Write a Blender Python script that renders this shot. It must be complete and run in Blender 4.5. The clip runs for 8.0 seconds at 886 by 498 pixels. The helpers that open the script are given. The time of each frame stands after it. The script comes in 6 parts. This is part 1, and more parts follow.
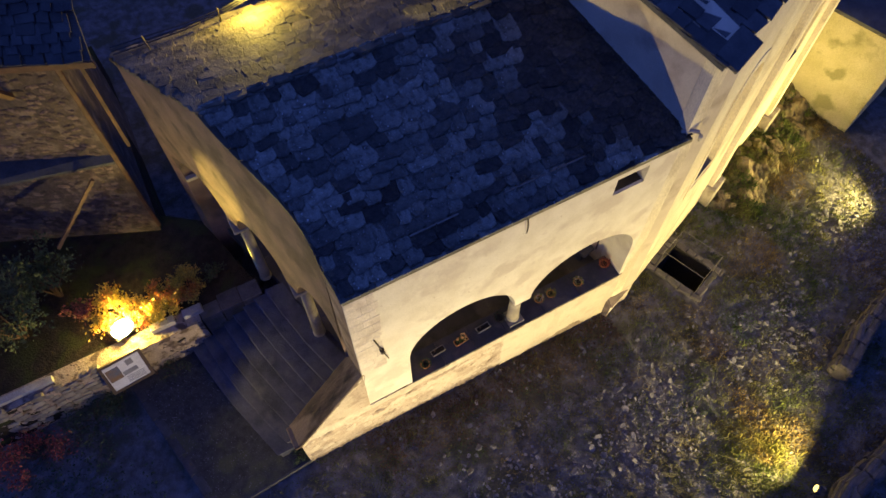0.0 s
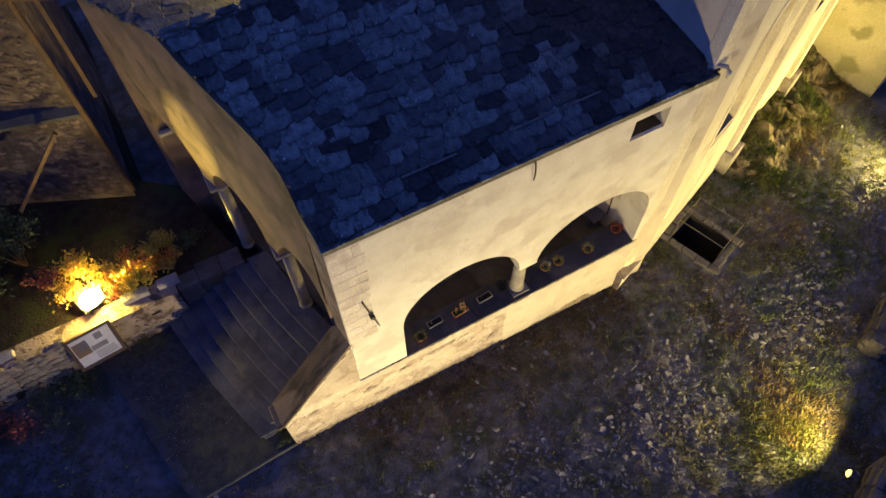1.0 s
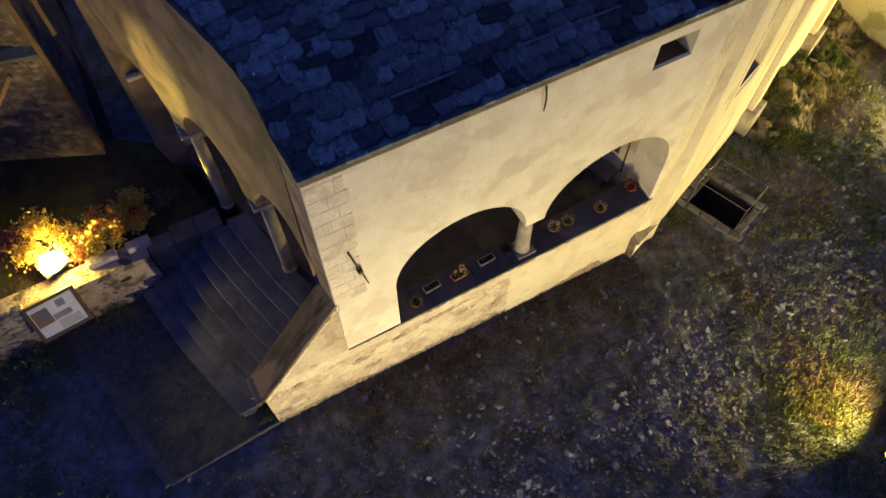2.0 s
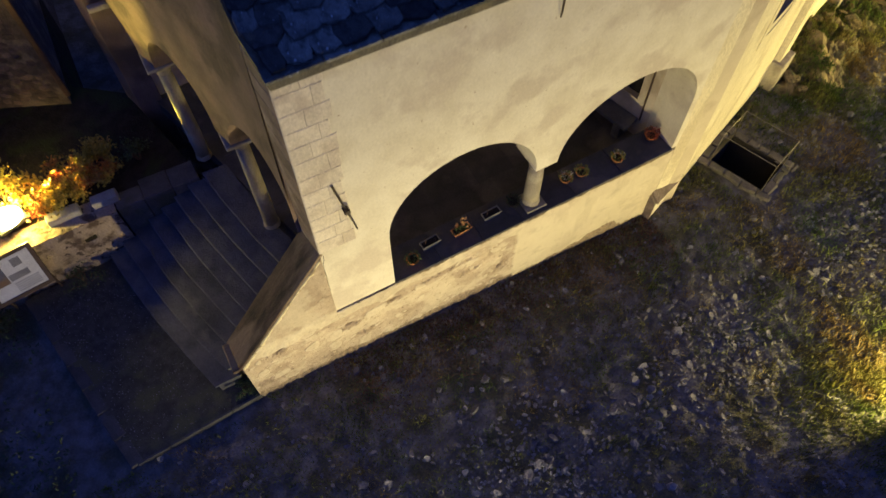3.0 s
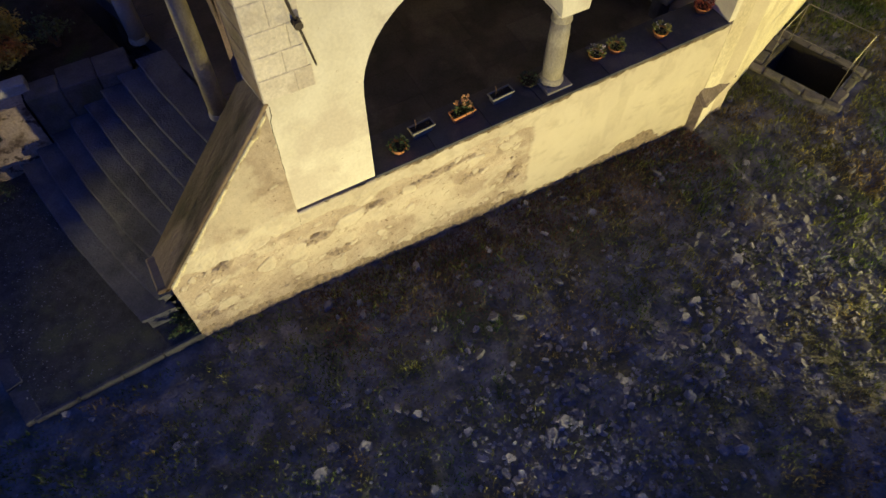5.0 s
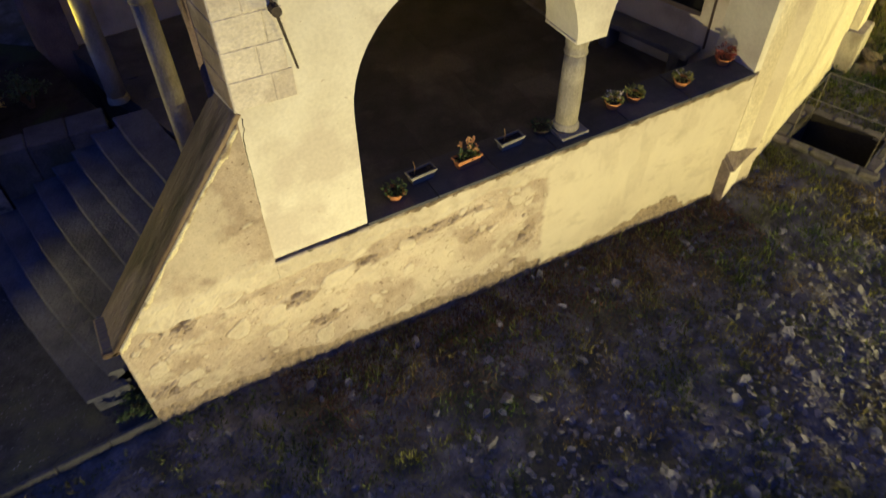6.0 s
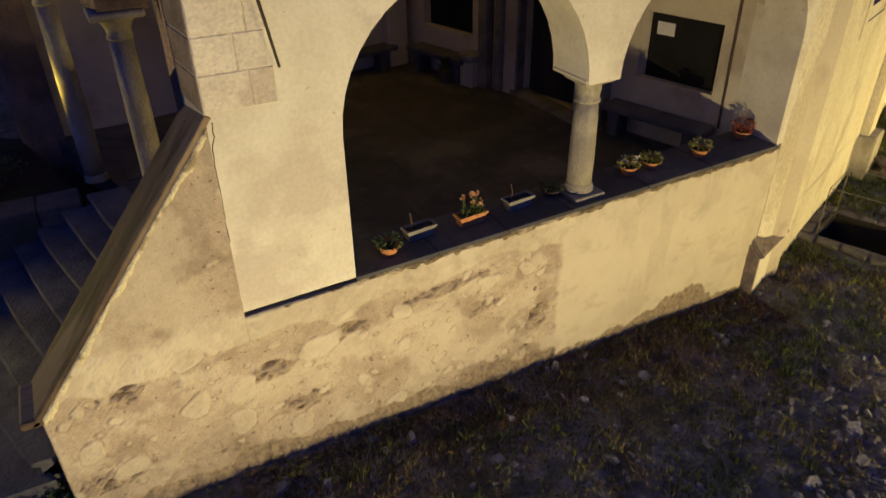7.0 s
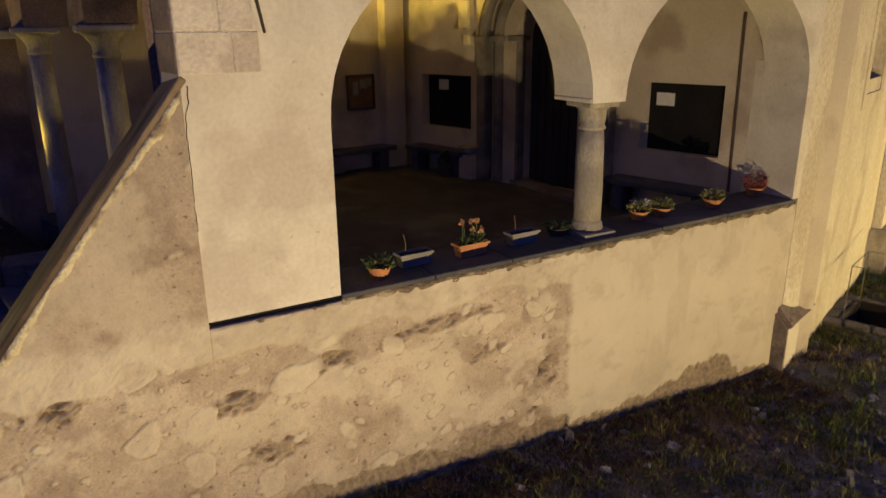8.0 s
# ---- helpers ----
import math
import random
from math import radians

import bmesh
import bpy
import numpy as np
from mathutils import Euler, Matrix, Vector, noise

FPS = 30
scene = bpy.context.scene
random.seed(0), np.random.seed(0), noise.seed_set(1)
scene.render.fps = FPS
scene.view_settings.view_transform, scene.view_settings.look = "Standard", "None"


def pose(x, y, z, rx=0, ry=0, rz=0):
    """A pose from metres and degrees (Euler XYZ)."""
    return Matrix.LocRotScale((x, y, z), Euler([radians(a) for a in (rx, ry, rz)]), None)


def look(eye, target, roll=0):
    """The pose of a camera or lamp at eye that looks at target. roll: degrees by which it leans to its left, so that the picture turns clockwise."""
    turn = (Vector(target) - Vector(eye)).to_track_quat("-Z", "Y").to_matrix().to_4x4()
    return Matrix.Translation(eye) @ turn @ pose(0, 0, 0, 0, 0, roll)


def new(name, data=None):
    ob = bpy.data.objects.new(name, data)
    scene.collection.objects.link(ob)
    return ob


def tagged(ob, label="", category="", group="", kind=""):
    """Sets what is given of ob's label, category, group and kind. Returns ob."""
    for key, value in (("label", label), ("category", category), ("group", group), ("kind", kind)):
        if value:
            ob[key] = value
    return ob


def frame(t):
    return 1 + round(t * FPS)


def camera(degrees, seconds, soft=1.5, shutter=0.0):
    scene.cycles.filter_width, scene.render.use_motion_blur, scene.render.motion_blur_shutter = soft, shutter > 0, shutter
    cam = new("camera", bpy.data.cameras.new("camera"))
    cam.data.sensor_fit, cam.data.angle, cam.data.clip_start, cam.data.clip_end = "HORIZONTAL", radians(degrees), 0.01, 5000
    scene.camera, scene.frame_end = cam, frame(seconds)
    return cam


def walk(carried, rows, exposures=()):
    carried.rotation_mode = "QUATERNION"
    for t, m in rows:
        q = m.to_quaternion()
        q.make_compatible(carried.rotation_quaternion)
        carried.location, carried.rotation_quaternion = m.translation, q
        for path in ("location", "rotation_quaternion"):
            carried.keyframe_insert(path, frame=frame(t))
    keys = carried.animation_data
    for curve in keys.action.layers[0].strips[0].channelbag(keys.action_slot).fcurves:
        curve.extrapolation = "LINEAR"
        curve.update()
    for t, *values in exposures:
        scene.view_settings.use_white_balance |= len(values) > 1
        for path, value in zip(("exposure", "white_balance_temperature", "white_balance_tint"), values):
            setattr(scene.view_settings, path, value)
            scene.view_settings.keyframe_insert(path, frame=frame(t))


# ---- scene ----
cam = camera(64.9, 8.0, shutter=0.5)
METRES, EYE, TILT, LEAN, TURN = 14.5, 18.85, -59.6, 0.0, -28.5
ROWS = [
    (0.0, 0.0, 0.0, 0.0, 0.0, 0.0, 0.0),
    (0.5, 0.0021, 0.0535, -0.0308, 0.01, 0.0, 0.0),
    (1.0, 0.0049, 0.1071, -0.0612, 0.04, -0.02, 0.01),
    (1.5, 0.0072, 0.1607, -0.0932, 0.03, -0.01, 0.01),
    (3.0, 0.008, 0.3241, -0.1874, 0.01, -0.05, 0.01),
    (3.5, 0.0077, 0.3789, -0.2183, -0.01, -0.02, 0.02),
    (4.0, 0.0099, 0.4323, -0.2535, 0.01, 0.01, 0.03),
    (5.5, 0.0141, 0.5949, -0.3547, 0.34, 6.04, 0.27),
    (6.0, 0.0135, 0.6487, -0.3854, 0.46, 13.31, 0.35),
    (6.5, 0.0136, 0.7017, -0.4156, 0.61, 20.64, 0.31),
    (7.0, 0.0132, 0.7567, -0.4463, 0.6, 27.84, 0.29),
    (7.5, 0.0137, 0.8094, -0.4757, 0.64, 35.07, 0.29),
    (8.0, 0.0139, 0.8624, -0.5052, 0.6, 42.22, 0.28),
]
walk(cam, [(t, pose(0, 0, EYE, TILT, LEAN, TURN) @ pose(METRES * x, METRES * y, METRES * z, 90 + pitch, roll, yaw)) for t, x, y, z, yaw, pitch, roll in ROWS],
     [(0.0, 0.76, 6450, 14), (1.5, 0.58, 6450, 11), (3.0, 0.27, 6350, 8), (3.5, 0.20, 6350, 8), (5.5, 0.33, 6050, 2), (7.0, -0.10, 6450, 14), (8.0, -0.37, 6300, 26)])

# ---- world and lights ----
world = bpy.data.worlds.new("night_sky")
scene.world = world
world.use_nodes = True
wn = world.node_tree
wn.nodes["Background"].inputs[0].default_value = (0.052, 0.11, 0.53, 1)
wn.nodes["Background"].inputs[1].default_value = 0.53


def lamp(name, kind, at, target, watts, colour, size=0.15, spread=150, blend=0.5):
    data = bpy.data.lights.new(name, kind)
    data.energy, data.color = watts, colour
    if kind == "SPOT":
        data.spot_size, data.spot_blend, data.shadow_soft_size = radians(spread), blend, size
    else:
        data.shadow_soft_size = size
    ob = new(name, data)
    ob.matrix_world = look(at, target)
    return tagged(ob, "sodium lamp light", "light", kind="structure")


WARM = (1.0, 0.82, 0.42)
lamp("light_lawn", "SPOT", (10.36, -1.20, 0.42), (9.0, 5.7, 1.9), 1550, (1.0, 0.78, 0.26), 0.08, 152, 0.7)
lamp("light_wall", "SPOT", (1.1, -1.7, 0.16), (2.6, 5.6, 5.0), 2450, WARM, 0.05, 150, 0.3)
lamp("light_nave", "SPOT", (19.1, 3.9, 0.36), (15.3, 7.9, 2.0), 2250, (1.0, 0.79, 0.24), 0.12, 120, 0.75)
lamp("light_garden", "SPOT", (-3.85, 10.66, 1.95), (7.0, 12.3, 5.2), 25000, (1.0, 0.76, 0.10), 0.04, 25, 0.4)
lamp("light_garden_side", "SPOT", (-3.82, 10.60, 1.96), (0.25, 10.3, 6.3), 2000, (1.0, 0.74, 0.14), 0.04, 20, 0.6)
lamp("light_back", "POINT", (2.2, 13.2, 8.50), (0, 0, 0), 230, (1.0, 0.72, 0.10), 0.08)
lamp("light_tower", "SPOT", (2.3, 13.3, 9.05), (8.4, 6.8, 10.35), 950, (1.0, 0.78, 0.2), 0.05, 21, 0.4)


# ---- materials ----
def material(name, a, b, scale=3.0, rough=0.85, bump=0.2, fine=40.0, c=None, c_scale=0.7, metal=0.0, island=0.0, stretch=(1, 1, 1), piece=0.0, spec=0.5, grit=1.0, fleck=None, fleck_scale=28.0, fleck_at=0.64):
    """Two tones mixed by a coarse noise, a third in stains, fine grain in tone and relief."""
    m = bpy.data.materials.new(name)
    m.use_nodes = True
    t = m.node_tree
    n, l = t.nodes, t.links
    bs = n["Principled BSDF"]
    bs.inputs["Roughness"].default_value, bs.inputs["Metallic"].default_value = rough, metal
    bs.inputs["Specular IOR Level"].default_value = spec
    tc = n.new("ShaderNodeTexCoord")
    mp = n.new("ShaderNodeMapping")
    mp.inputs["Scale"].default_value = stretch
    l.new(tc.outputs["Object"], mp.inputs[0])

    def tex(sc, det, lo, hi):
        x = n.new("ShaderNodeTexNoise")
        x.inputs["Scale"].default_value, x.inputs["Detail"].default_value = sc, det
        l.new(mp.outputs[0], x.inputs["Vector"])
        r = n.new("ShaderNodeMapRange")
        r.inputs[1].default_value, r.inputs[2].default_value = lo, hi
        l.new(x.outputs["Fac"], r.inputs[0])
        return r.outputs[0]

    def mix(f, p, q, how="MIX"):
        x = n.new("ShaderNodeMix")
        x.data_type, x.blend_type = "RGBA", how
        for sock, v in ((x.inputs[0], f), (x.inputs[6], p), (x.inputs[7], q)):
            if isinstance(v, tuple):
                sock.default_value = (*v, 1)
            elif isinstance(v, float):
                sock.default_value = v
            else:
                l.new(v, sock)
        return x.outputs[2]

    col = mix(tex(scale, 5, 0.35, 0.65), a, b)
    if c:
        col = mix(tex(c_scale, 7, 0.52, 0.62), col, c)
    if fleck:
        col = mix(tex(fleck_scale, 4, fleck_at, fleck_at + 0.05), col, fleck)
    grain = tex(fine, 6, 0.25, 0.75)
    tone = n.new("ShaderNodeMapRange")
    tone.inputs[3].default_value, tone.inputs[4].default_value = 1 - 0.22 * grit, 1 + 0.15 * grit
    l.new(grain, tone.inputs[0])
    col = mix(1.0, col, tone.outputs[0], "MULTIPLY")
    if island or piece:
        rnd = n.new("ShaderNodeNewGeometry").outputs["Random Per Island"] if island else n.new("ShaderNodeObjectInfo").outputs["Random"]
        v = n.new("ShaderNodeMapRange")
        amount = island or piece
        v.inputs[3].default_value, v.inputs[4].default_value = 1 - amount, 1 + amount
        l.new(rnd, v.inputs[0])
        col = mix(1.0, col, v.outputs[0], "MULTIPLY")
    l.new(col, bs.inputs["Base Color"])
    bp = n.new("ShaderNodeBump")
    bp.inputs["Strength"].default_value, bp.inputs["Distance"].default_value = bump, 0.02
    add = n.new("ShaderNodeMath")
    l.new(grain, add.inputs[0])
    l.new(tex(scale * 3, 6, 0.3, 0.7), add.inputs[1])
    l.new(add.outputs[0], bp.inputs["Height"])
    l.new(bp.outputs[0], bs.inputs["Normal"])
    return m


def worn(m, attr, colour):
    """Lays a second tone by the mesh's own mask: fallen skin, with some shade painted in."""
    t = m.node_tree
    bs = t.nodes["Principled BSDF"]
    src = bs.inputs["Base Color"].links[0].from_socket
    at = t.nodes.new("ShaderNodeAttribute")
    at.attribute_name = attr
    tex = t.nodes.new("ShaderNodeTexNoise")
    tex.inputs["Scale"].default_value, tex.inputs["Detail"].default_value = 14.0, 6
    tc = t.nodes.new("ShaderNodeTexCoord")
    t.links.new(tc.outputs["Object"], tex.inputs["Vector"])
    wide = t.nodes.new("ShaderNodeMapRange")
    wide.inputs[1].default_value, wide.inputs[2].default_value = 0.36, 0.64
    t.links.new(tex.outputs["Fac"], wide.inputs[0])
    ramp = t.nodes.new("ShaderNodeMix")
    ramp.data_type = "RGBA"
    ramp.inputs[6].default_value, ramp.inputs[7].default_value = (*colour, 1), (*[v * 0.5 for v in colour], 1)
    t.links.new(wide.outputs[0], ramp.inputs[0])
    mx = t.nodes.new("ShaderNodeMix")
    mx.data_type = "RGBA"
    t.links.new(at.outputs["Fac"], mx.inputs[0])
    t.links.new(src, mx.inputs[6])
    t.links.new(ramp.outputs[2], mx.inputs[7])
    t.links.new(mx.outputs[2], bs.inputs["Base Color"])
    return m


def glow(name, colour, strength):
    m = bpy.data.materials.new(name)
    m.use_nodes = True
    bs = m.node_tree.nodes["Principled BSDF"]
    bs.inputs["Base Color"].default_value = (*colour, 1)
    bs.inputs["Emission Color"].default_value = (*colour, 1)
    bs.inputs["Emission Strength"].default_value = strength
    return m


PLASTER = material("lime_plaster", (0.755, 0.70, 0.555), (0.665, 0.605, 0.465), 2.2, 0.9, 0.10, 24, (0.60, 0.53, 0.415), 1.3, grit=0.4, fleck=(0.50, 0.41, 0.29), fleck_scale=11.0, fleck_at=0.69)
def skinned(m, colour):
    """Lays a paler lime skin where the mesh's own skin mask says that it still sticks."""
    t = m.node_tree
    bs = t.nodes["Principled BSDF"]
    src = bs.inputs["Base Color"].links[0].from_socket
    at = t.nodes.new("ShaderNodeAttribute")
    at.attribute_name = "skin"
    tex = t.nodes.new("ShaderNodeTexNoise")
    tex.inputs["Scale"].default_value, tex.inputs["Detail"].default_value = 2.2, 6
    tc = t.nodes.new("ShaderNodeTexCoord")
    t.links.new(tc.outputs["Object"], tex.inputs["Vector"])
    tone = t.nodes.new("ShaderNodeMix")
    tone.data_type = "RGBA"
    tone.inputs[6].default_value, tone.inputs[7].default_value = (*colour, 1), (*[v * 0.84 for v in colour], 1)
    t.links.new(tex.outputs["Fac"], tone.inputs[0])
    mx = t.nodes.new("ShaderNodeMix")
    mx.data_type = "RGBA"
    t.links.new(at.outputs["Fac"], mx.inputs[0])
    t.links.new(src, mx.inputs[6])
    t.links.new(tone.outputs[2], mx.inputs[7])
    t.links.new(mx.outputs[2], bs.inputs["Base Color"])
    return m


BROWN_COAT = (0.36, 0.275, 0.175)
PLASTER_OLD = worn(skinned(material("old_plaster", (0.55, 0.45, 0.33), (0.43, 0.345, 0.252), 2.6, 0.95, 0.25, 42, (0.37, 0.29, 0.21), 2.0, grit=0.9, fleck=(0.22, 0.16, 0.11), fleck_scale=20.0, fleck_at=0.645), (0.69, 0.61, 0.445)), "wear_and_shade", BROWN_COAT)
# dark brown puts the gable side's lack of lamplight into its colour
PLASTER_GABLE = material("shaded_gable_plaster", (0.25, 0.175, 0.13), (0.16, 0.112, 0.085), 1.6, 0.92, 0.5, 40, (0.11, 0.08, 0.06), 1.1, grit=1.4)
PLASTER_NAVE = material("nave_plaster", (0.76, 0.69, 0.50), (0.68, 0.60, 0.42), 1.4, 0.9, 0.45, 30, (0.57, 0.49, 0.34), 1.3, stretch=(1, 1, 0.5))
ANNEX_PLASTER = material("annex_plaster", (0.56, 0.50, 0.27), (0.48, 0.43, 0.21), 1.6, 0.92, 0.4, 30, (0.30, 0.28, 0.12), 1.2)
PLASTER_IN = material("portico_plaster", (0.64, 0.56, 0.41), (0.55, 0.47, 0.34), 1.3, 0.9, 0.2, 30, (0.44, 0.36, 0.255), 0.9, grit=0.4)
QUOIN_MORTAR = material("quoin_mortar", (0.60, 0.53, 0.42), (0.53, 0.455, 0.355), 6.0, 0.95, 0.4, 30)
QUOIN = material("quoin_stone", (0.73, 0.655, 0.525), (0.655, 0.58, 0.455), 3.0, 0.9, 0.3, 30, (0.57, 0.49, 0.385), 1.8, piece=0.05, grit=0.8)
SLATE = material("roof_slab_stone", (0.205, 0.21, 0.175), (0.07, 0.072, 0.06), 3.2, 0.55, 0.9, 22, (0.04, 0.042, 0.036), 1.6, piece=0.7, grit=1.6, fleck=(0.46, 0.48, 0.45), fleck_scale=7.0, fleck_at=0.655)
SLATE_TAIL = material("roof_slab_stone_rest", (0.205, 0.21, 0.175), (0.07, 0.072, 0.06), 3.2, 0.55, 0.9, 22, (0.04, 0.042, 0.036), 1.6, island=0.7, grit=1.6, fleck=(0.46, 0.48, 0.45), fleck_scale=7.0, fleck_at=0.655)
SLATE_DARK_TAIL = material("dark_roof_slab_rest", (0.085, 0.078, 0.066), (0.03, 0.028, 0.024), 5.0, 0.85, 0.9, 22, (0.10, 0.09, 0.06), 2.6, island=0.4, grit=1.6)
SLATE_DARK = material("dark_roof_slab", (0.085, 0.078, 0.066), (0.03, 0.028, 0.024), 5.0, 0.85, 0.9, 22, (0.10, 0.09, 0.06), 2.6, piece=0.4, grit=1.6)
HOUSE_SLATE = material("house_roof_stone", (0.075, 0.075, 0.07), (0.045, 0.045, 0.045), 2.5, 0.85, 0.6, 26, island=0.35)
DRY_GRASS = material("dry_grass_blades", (0.15, 0.085, 0.05), (0.10, 0.06, 0.04), 0.8, 0.9, 0.0, 5, (0.18, 0.12, 0.07), 0.5, island=0.45, spec=0.1)
SLATE_JOINED = material("roof_slab_stone_joined", (0.13, 0.115, 0.08), (0.07, 0.06, 0.045), 2.5, 0.75, 0.5, 26, (0.17, 0.14, 0.085), 1.8, island=0.4)
NAVE_SLATE = material("nave_roof_stone", (0.085, 0.085, 0.08), (0.05, 0.05, 0.05), 2.5, 0.75, 0.5, 26, island=0.35)
# near-black colour gives the recessed slot under the pier its shade
SLOT_SLATE = material("slot_shade_slate", (0.022, 0.02, 0.018), (0.012, 0.011, 0.01), 5.0, 0.95, 0.6, 30, spec=0.1)
COPING = material("slate_coping", (0.075, 0.075, 0.082), (0.045, 0.046, 0.053), 3.0, 0.75, 0.3, 35, (0.11, 0.10, 0.09), 1.5, piece=0.15)
RAKE_STONE = material("stair_coping_stone", (0.16, 0.104, 0.057), (0.055, 0.037, 0.022), 3.4, 0.85, 0.6, 30, (0.26, 0.185, 0.105), 1.3, stretch=(0.35, 1.3, 0.35))
CRUMB = material("crumbling_mortar", (0.27, 0.20, 0.12), (0.13, 0.10, 0.06), 9.0, 0.95, 0.8, 34, (0.46, 0.38, 0.25), 4.0)
FILLET = material("pale_fillet_mortar", (0.76, 0.68, 0.42), (0.66, 0.57, 0.35), 8.0, 0.95, 0.6, 40, (0.36, 0.28, 0.17), 5.0)
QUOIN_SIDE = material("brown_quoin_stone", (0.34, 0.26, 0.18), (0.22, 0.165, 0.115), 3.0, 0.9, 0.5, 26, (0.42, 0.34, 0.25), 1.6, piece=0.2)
STEP = material("step_stone", (0.11, 0.11, 0.128), (0.057, 0.057, 0.068), 2.0, 0.85, 0.5, 30, (0.125, 0.122, 0.12), 1.3, piece=0.1)
COLUMN = material("column_stone", (0.36, 0.32, 0.25), (0.25, 0.22, 0.17), 4.0, 0.85, 0.35, 40, (0.5, 0.45, 0.34), 1.5, stretch=(1, 1, 0.6))
PORTAL_STONE = material("portal_stone", (0.23, 0.20, 0.155), (0.15, 0.13, 0.10), 4.0, 0.85, 0.35, 40, (0.29, 0.25, 0.19), 1.5)
PAVING = material("portico_paving", (0.095, 0.088, 0.078), (0.062, 0.058, 0.052), 2.0, 0.85, 0.3, 30, (0.14, 0.125, 0.105), 1.0, piece=0.12, spec=0.2)
GRAVEL = material("landing_gravel", (0.07, 0.067, 0.066), (0.038, 0.037, 0.036), 6.0, 0.95, 0.8, 50, (0.085, 0.09, 0.05), 1.1)
TERRACE = material("dark_garden_soil", (0.055, 0.043, 0.03), (0.03, 0.026, 0.018), 4.0, 1.0, 0.9, 30, (0.05, 0.055, 0.022), 1.2, spec=0.1)
PALE_BLOCK = material("pale_concrete", (0.48, 0.44, 0.36), (0.38, 0.34, 0.28), 3.0, 0.9, 0.4, 30)
BROWN_STONE = material("brown_rough_stone", (0.27, 0.21, 0.16), (0.17, 0.13, 0.10), 5.0, 0.95, 0.8, 24)
RIM = material("dark_rim_stone", (0.15, 0.13, 0.115), (0.085, 0.078, 0.07), 3.0, 0.95, 0.6, 30, (0.10, 0.095, 0.06), 1.6, piece=0.25)
KERB = material("edge_stone", (0.085, 0.082, 0.08), (0.05, 0.05, 0.05), 3.0, 0.9, 0.4, 30, piece=0.1)
EARTH = material("rough_grass_soil", (0.19, 0.178, 0.18), (0.10, 0.098, 0.082), 3.4, 1.0, 0.9, 22, (0.10, 0.095, 0.065), 1.1, spec=0.1)
GRASS = material("grass_blades", (0.075, 0.115, 0.028), (0.18, 0.175, 0.05), 0.8, 0.9, 0.0, 5, (0.20, 0.15, 0.06), 0.5, island=0.55, spec=0.1)
STONE = material("field_stone", (0.185, 0.18, 0.205), (0.12, 0.115, 0.13), 3.0, 0.85, 0.7, 25, (0.21, 0.20, 0.215), 1.5, island=0.34, spec=0.25)
ROCK = material("bank_rock", (0.23, 0.175, 0.085), (0.06, 0.048, 0.028), 3.2, 0.95, 0.9, 18, (0.13, 0.13, 0.06), 1.0, island=0.25)
RUBBLE = material("rubble_stone", (0.30, 0.25, 0.19), (0.20, 0.165, 0.125), 3.0, 0.9, 0.5, 28, (0.32, 0.28, 0.21), 1.2, piece=0.3)
PATCHY = material("patchy_wall_plaster", (0.46, 0.355, 0.265), (0.33, 0.25, 0.18), 2.4, 0.95, 0.9, 26, (0.13, 0.088, 0.06), 3.2, grit=1.5, fleck=(0.10, 0.07, 0.05), fleck_scale=6.0, fleck_at=0.60)
WOOD = material("old_wood", (0.15, 0.078, 0.036), (0.085, 0.047, 0.025), 3.0, 0.75, 0.4, 30, stretch=(0.3, 1, 1))
DOOR_WOOD = material("dark_door_wood", (0.045, 0.032, 0.022), (0.025, 0.018, 0.013), 3.0, 0.6, 0.4, 25, stretch=(1, 1, 0.15))
IRON = material("rusted_iron", (0.075, 0.055, 0.04), (0.045, 0.035, 0.03), 8.0, 0.65, 0.3, 60, metal=0.5)
STEEL = material("galvanised_steel", (0.28, 0.26, 0.22), (0.2, 0.18, 0.15), 8.0, 0.5, 0.1, 60, metal=0.8)
TERRACOTTA = material("terracotta", (0.55, 0.23, 0.08), (0.46, 0.18, 0.06), 5.0, 0.8, 0.15, 50)
PALE_POT = material("pale_plastic_planter", (0.26, 0.24, 0.20), (0.20, 0.185, 0.155), 5.0, 0.7, 0.1, 50)
DARK_POT = material("dark_brown_bowl", (0.12, 0.08, 0.05), (0.08, 0.055, 0.035), 5.0, 0.8, 0.1, 50)
SOIL = material("potting_soil", (0.03, 0.024, 0.018), (0.018, 0.014, 0.01), 20.0, 1.0, 0.8, 90)
LEAF = material("green_leaves", (0.045, 0.08, 0.02), (0.085, 0.10, 0.028), 3.0, 0.6, 0.0, 8, island=0.5)
LEAF_POT = material("pot_plant_leaves", (0.15, 0.17, 0.035), (0.24, 0.22, 0.05), 3.0, 0.6, 0.0, 8, island=0.5)
LEAF_DARK = material("dark_leaves", (0.035, 0.06, 0.02), (0.06, 0.08, 0.03), 3.0, 0.6, 0.0, 8, island=0.5)
# yellow and orange put the lamp's glow through the leaves into their colour
LEAF_YELLOW = material("lamplit_leaves", (0.58, 0.36, 0.045), (0.38, 0.30, 0.04), 2.5, 0.6, 0.0, 8, (0.52, 0.17, 0.03), 1.6, island=0.4)
LEAF_RED = material("red_leaves", (0.30, 0.06, 0.04), (0.17, 0.05, 0.035), 3.0, 0.6, 0.0, 8, island=0.5)
PETAL_PINK = material("salmon_petals", (0.62, 0.36, 0.16), (0.5, 0.26, 0.11), 4.0, 0.6, 0.0, 8, island=0.2)
PETAL_WHITE = material("white_petals", (0.75, 0.70, 0.62), (0.70, 0.6, 0.55), 4.0, 0.6, 0.0, 8, island=0.15)
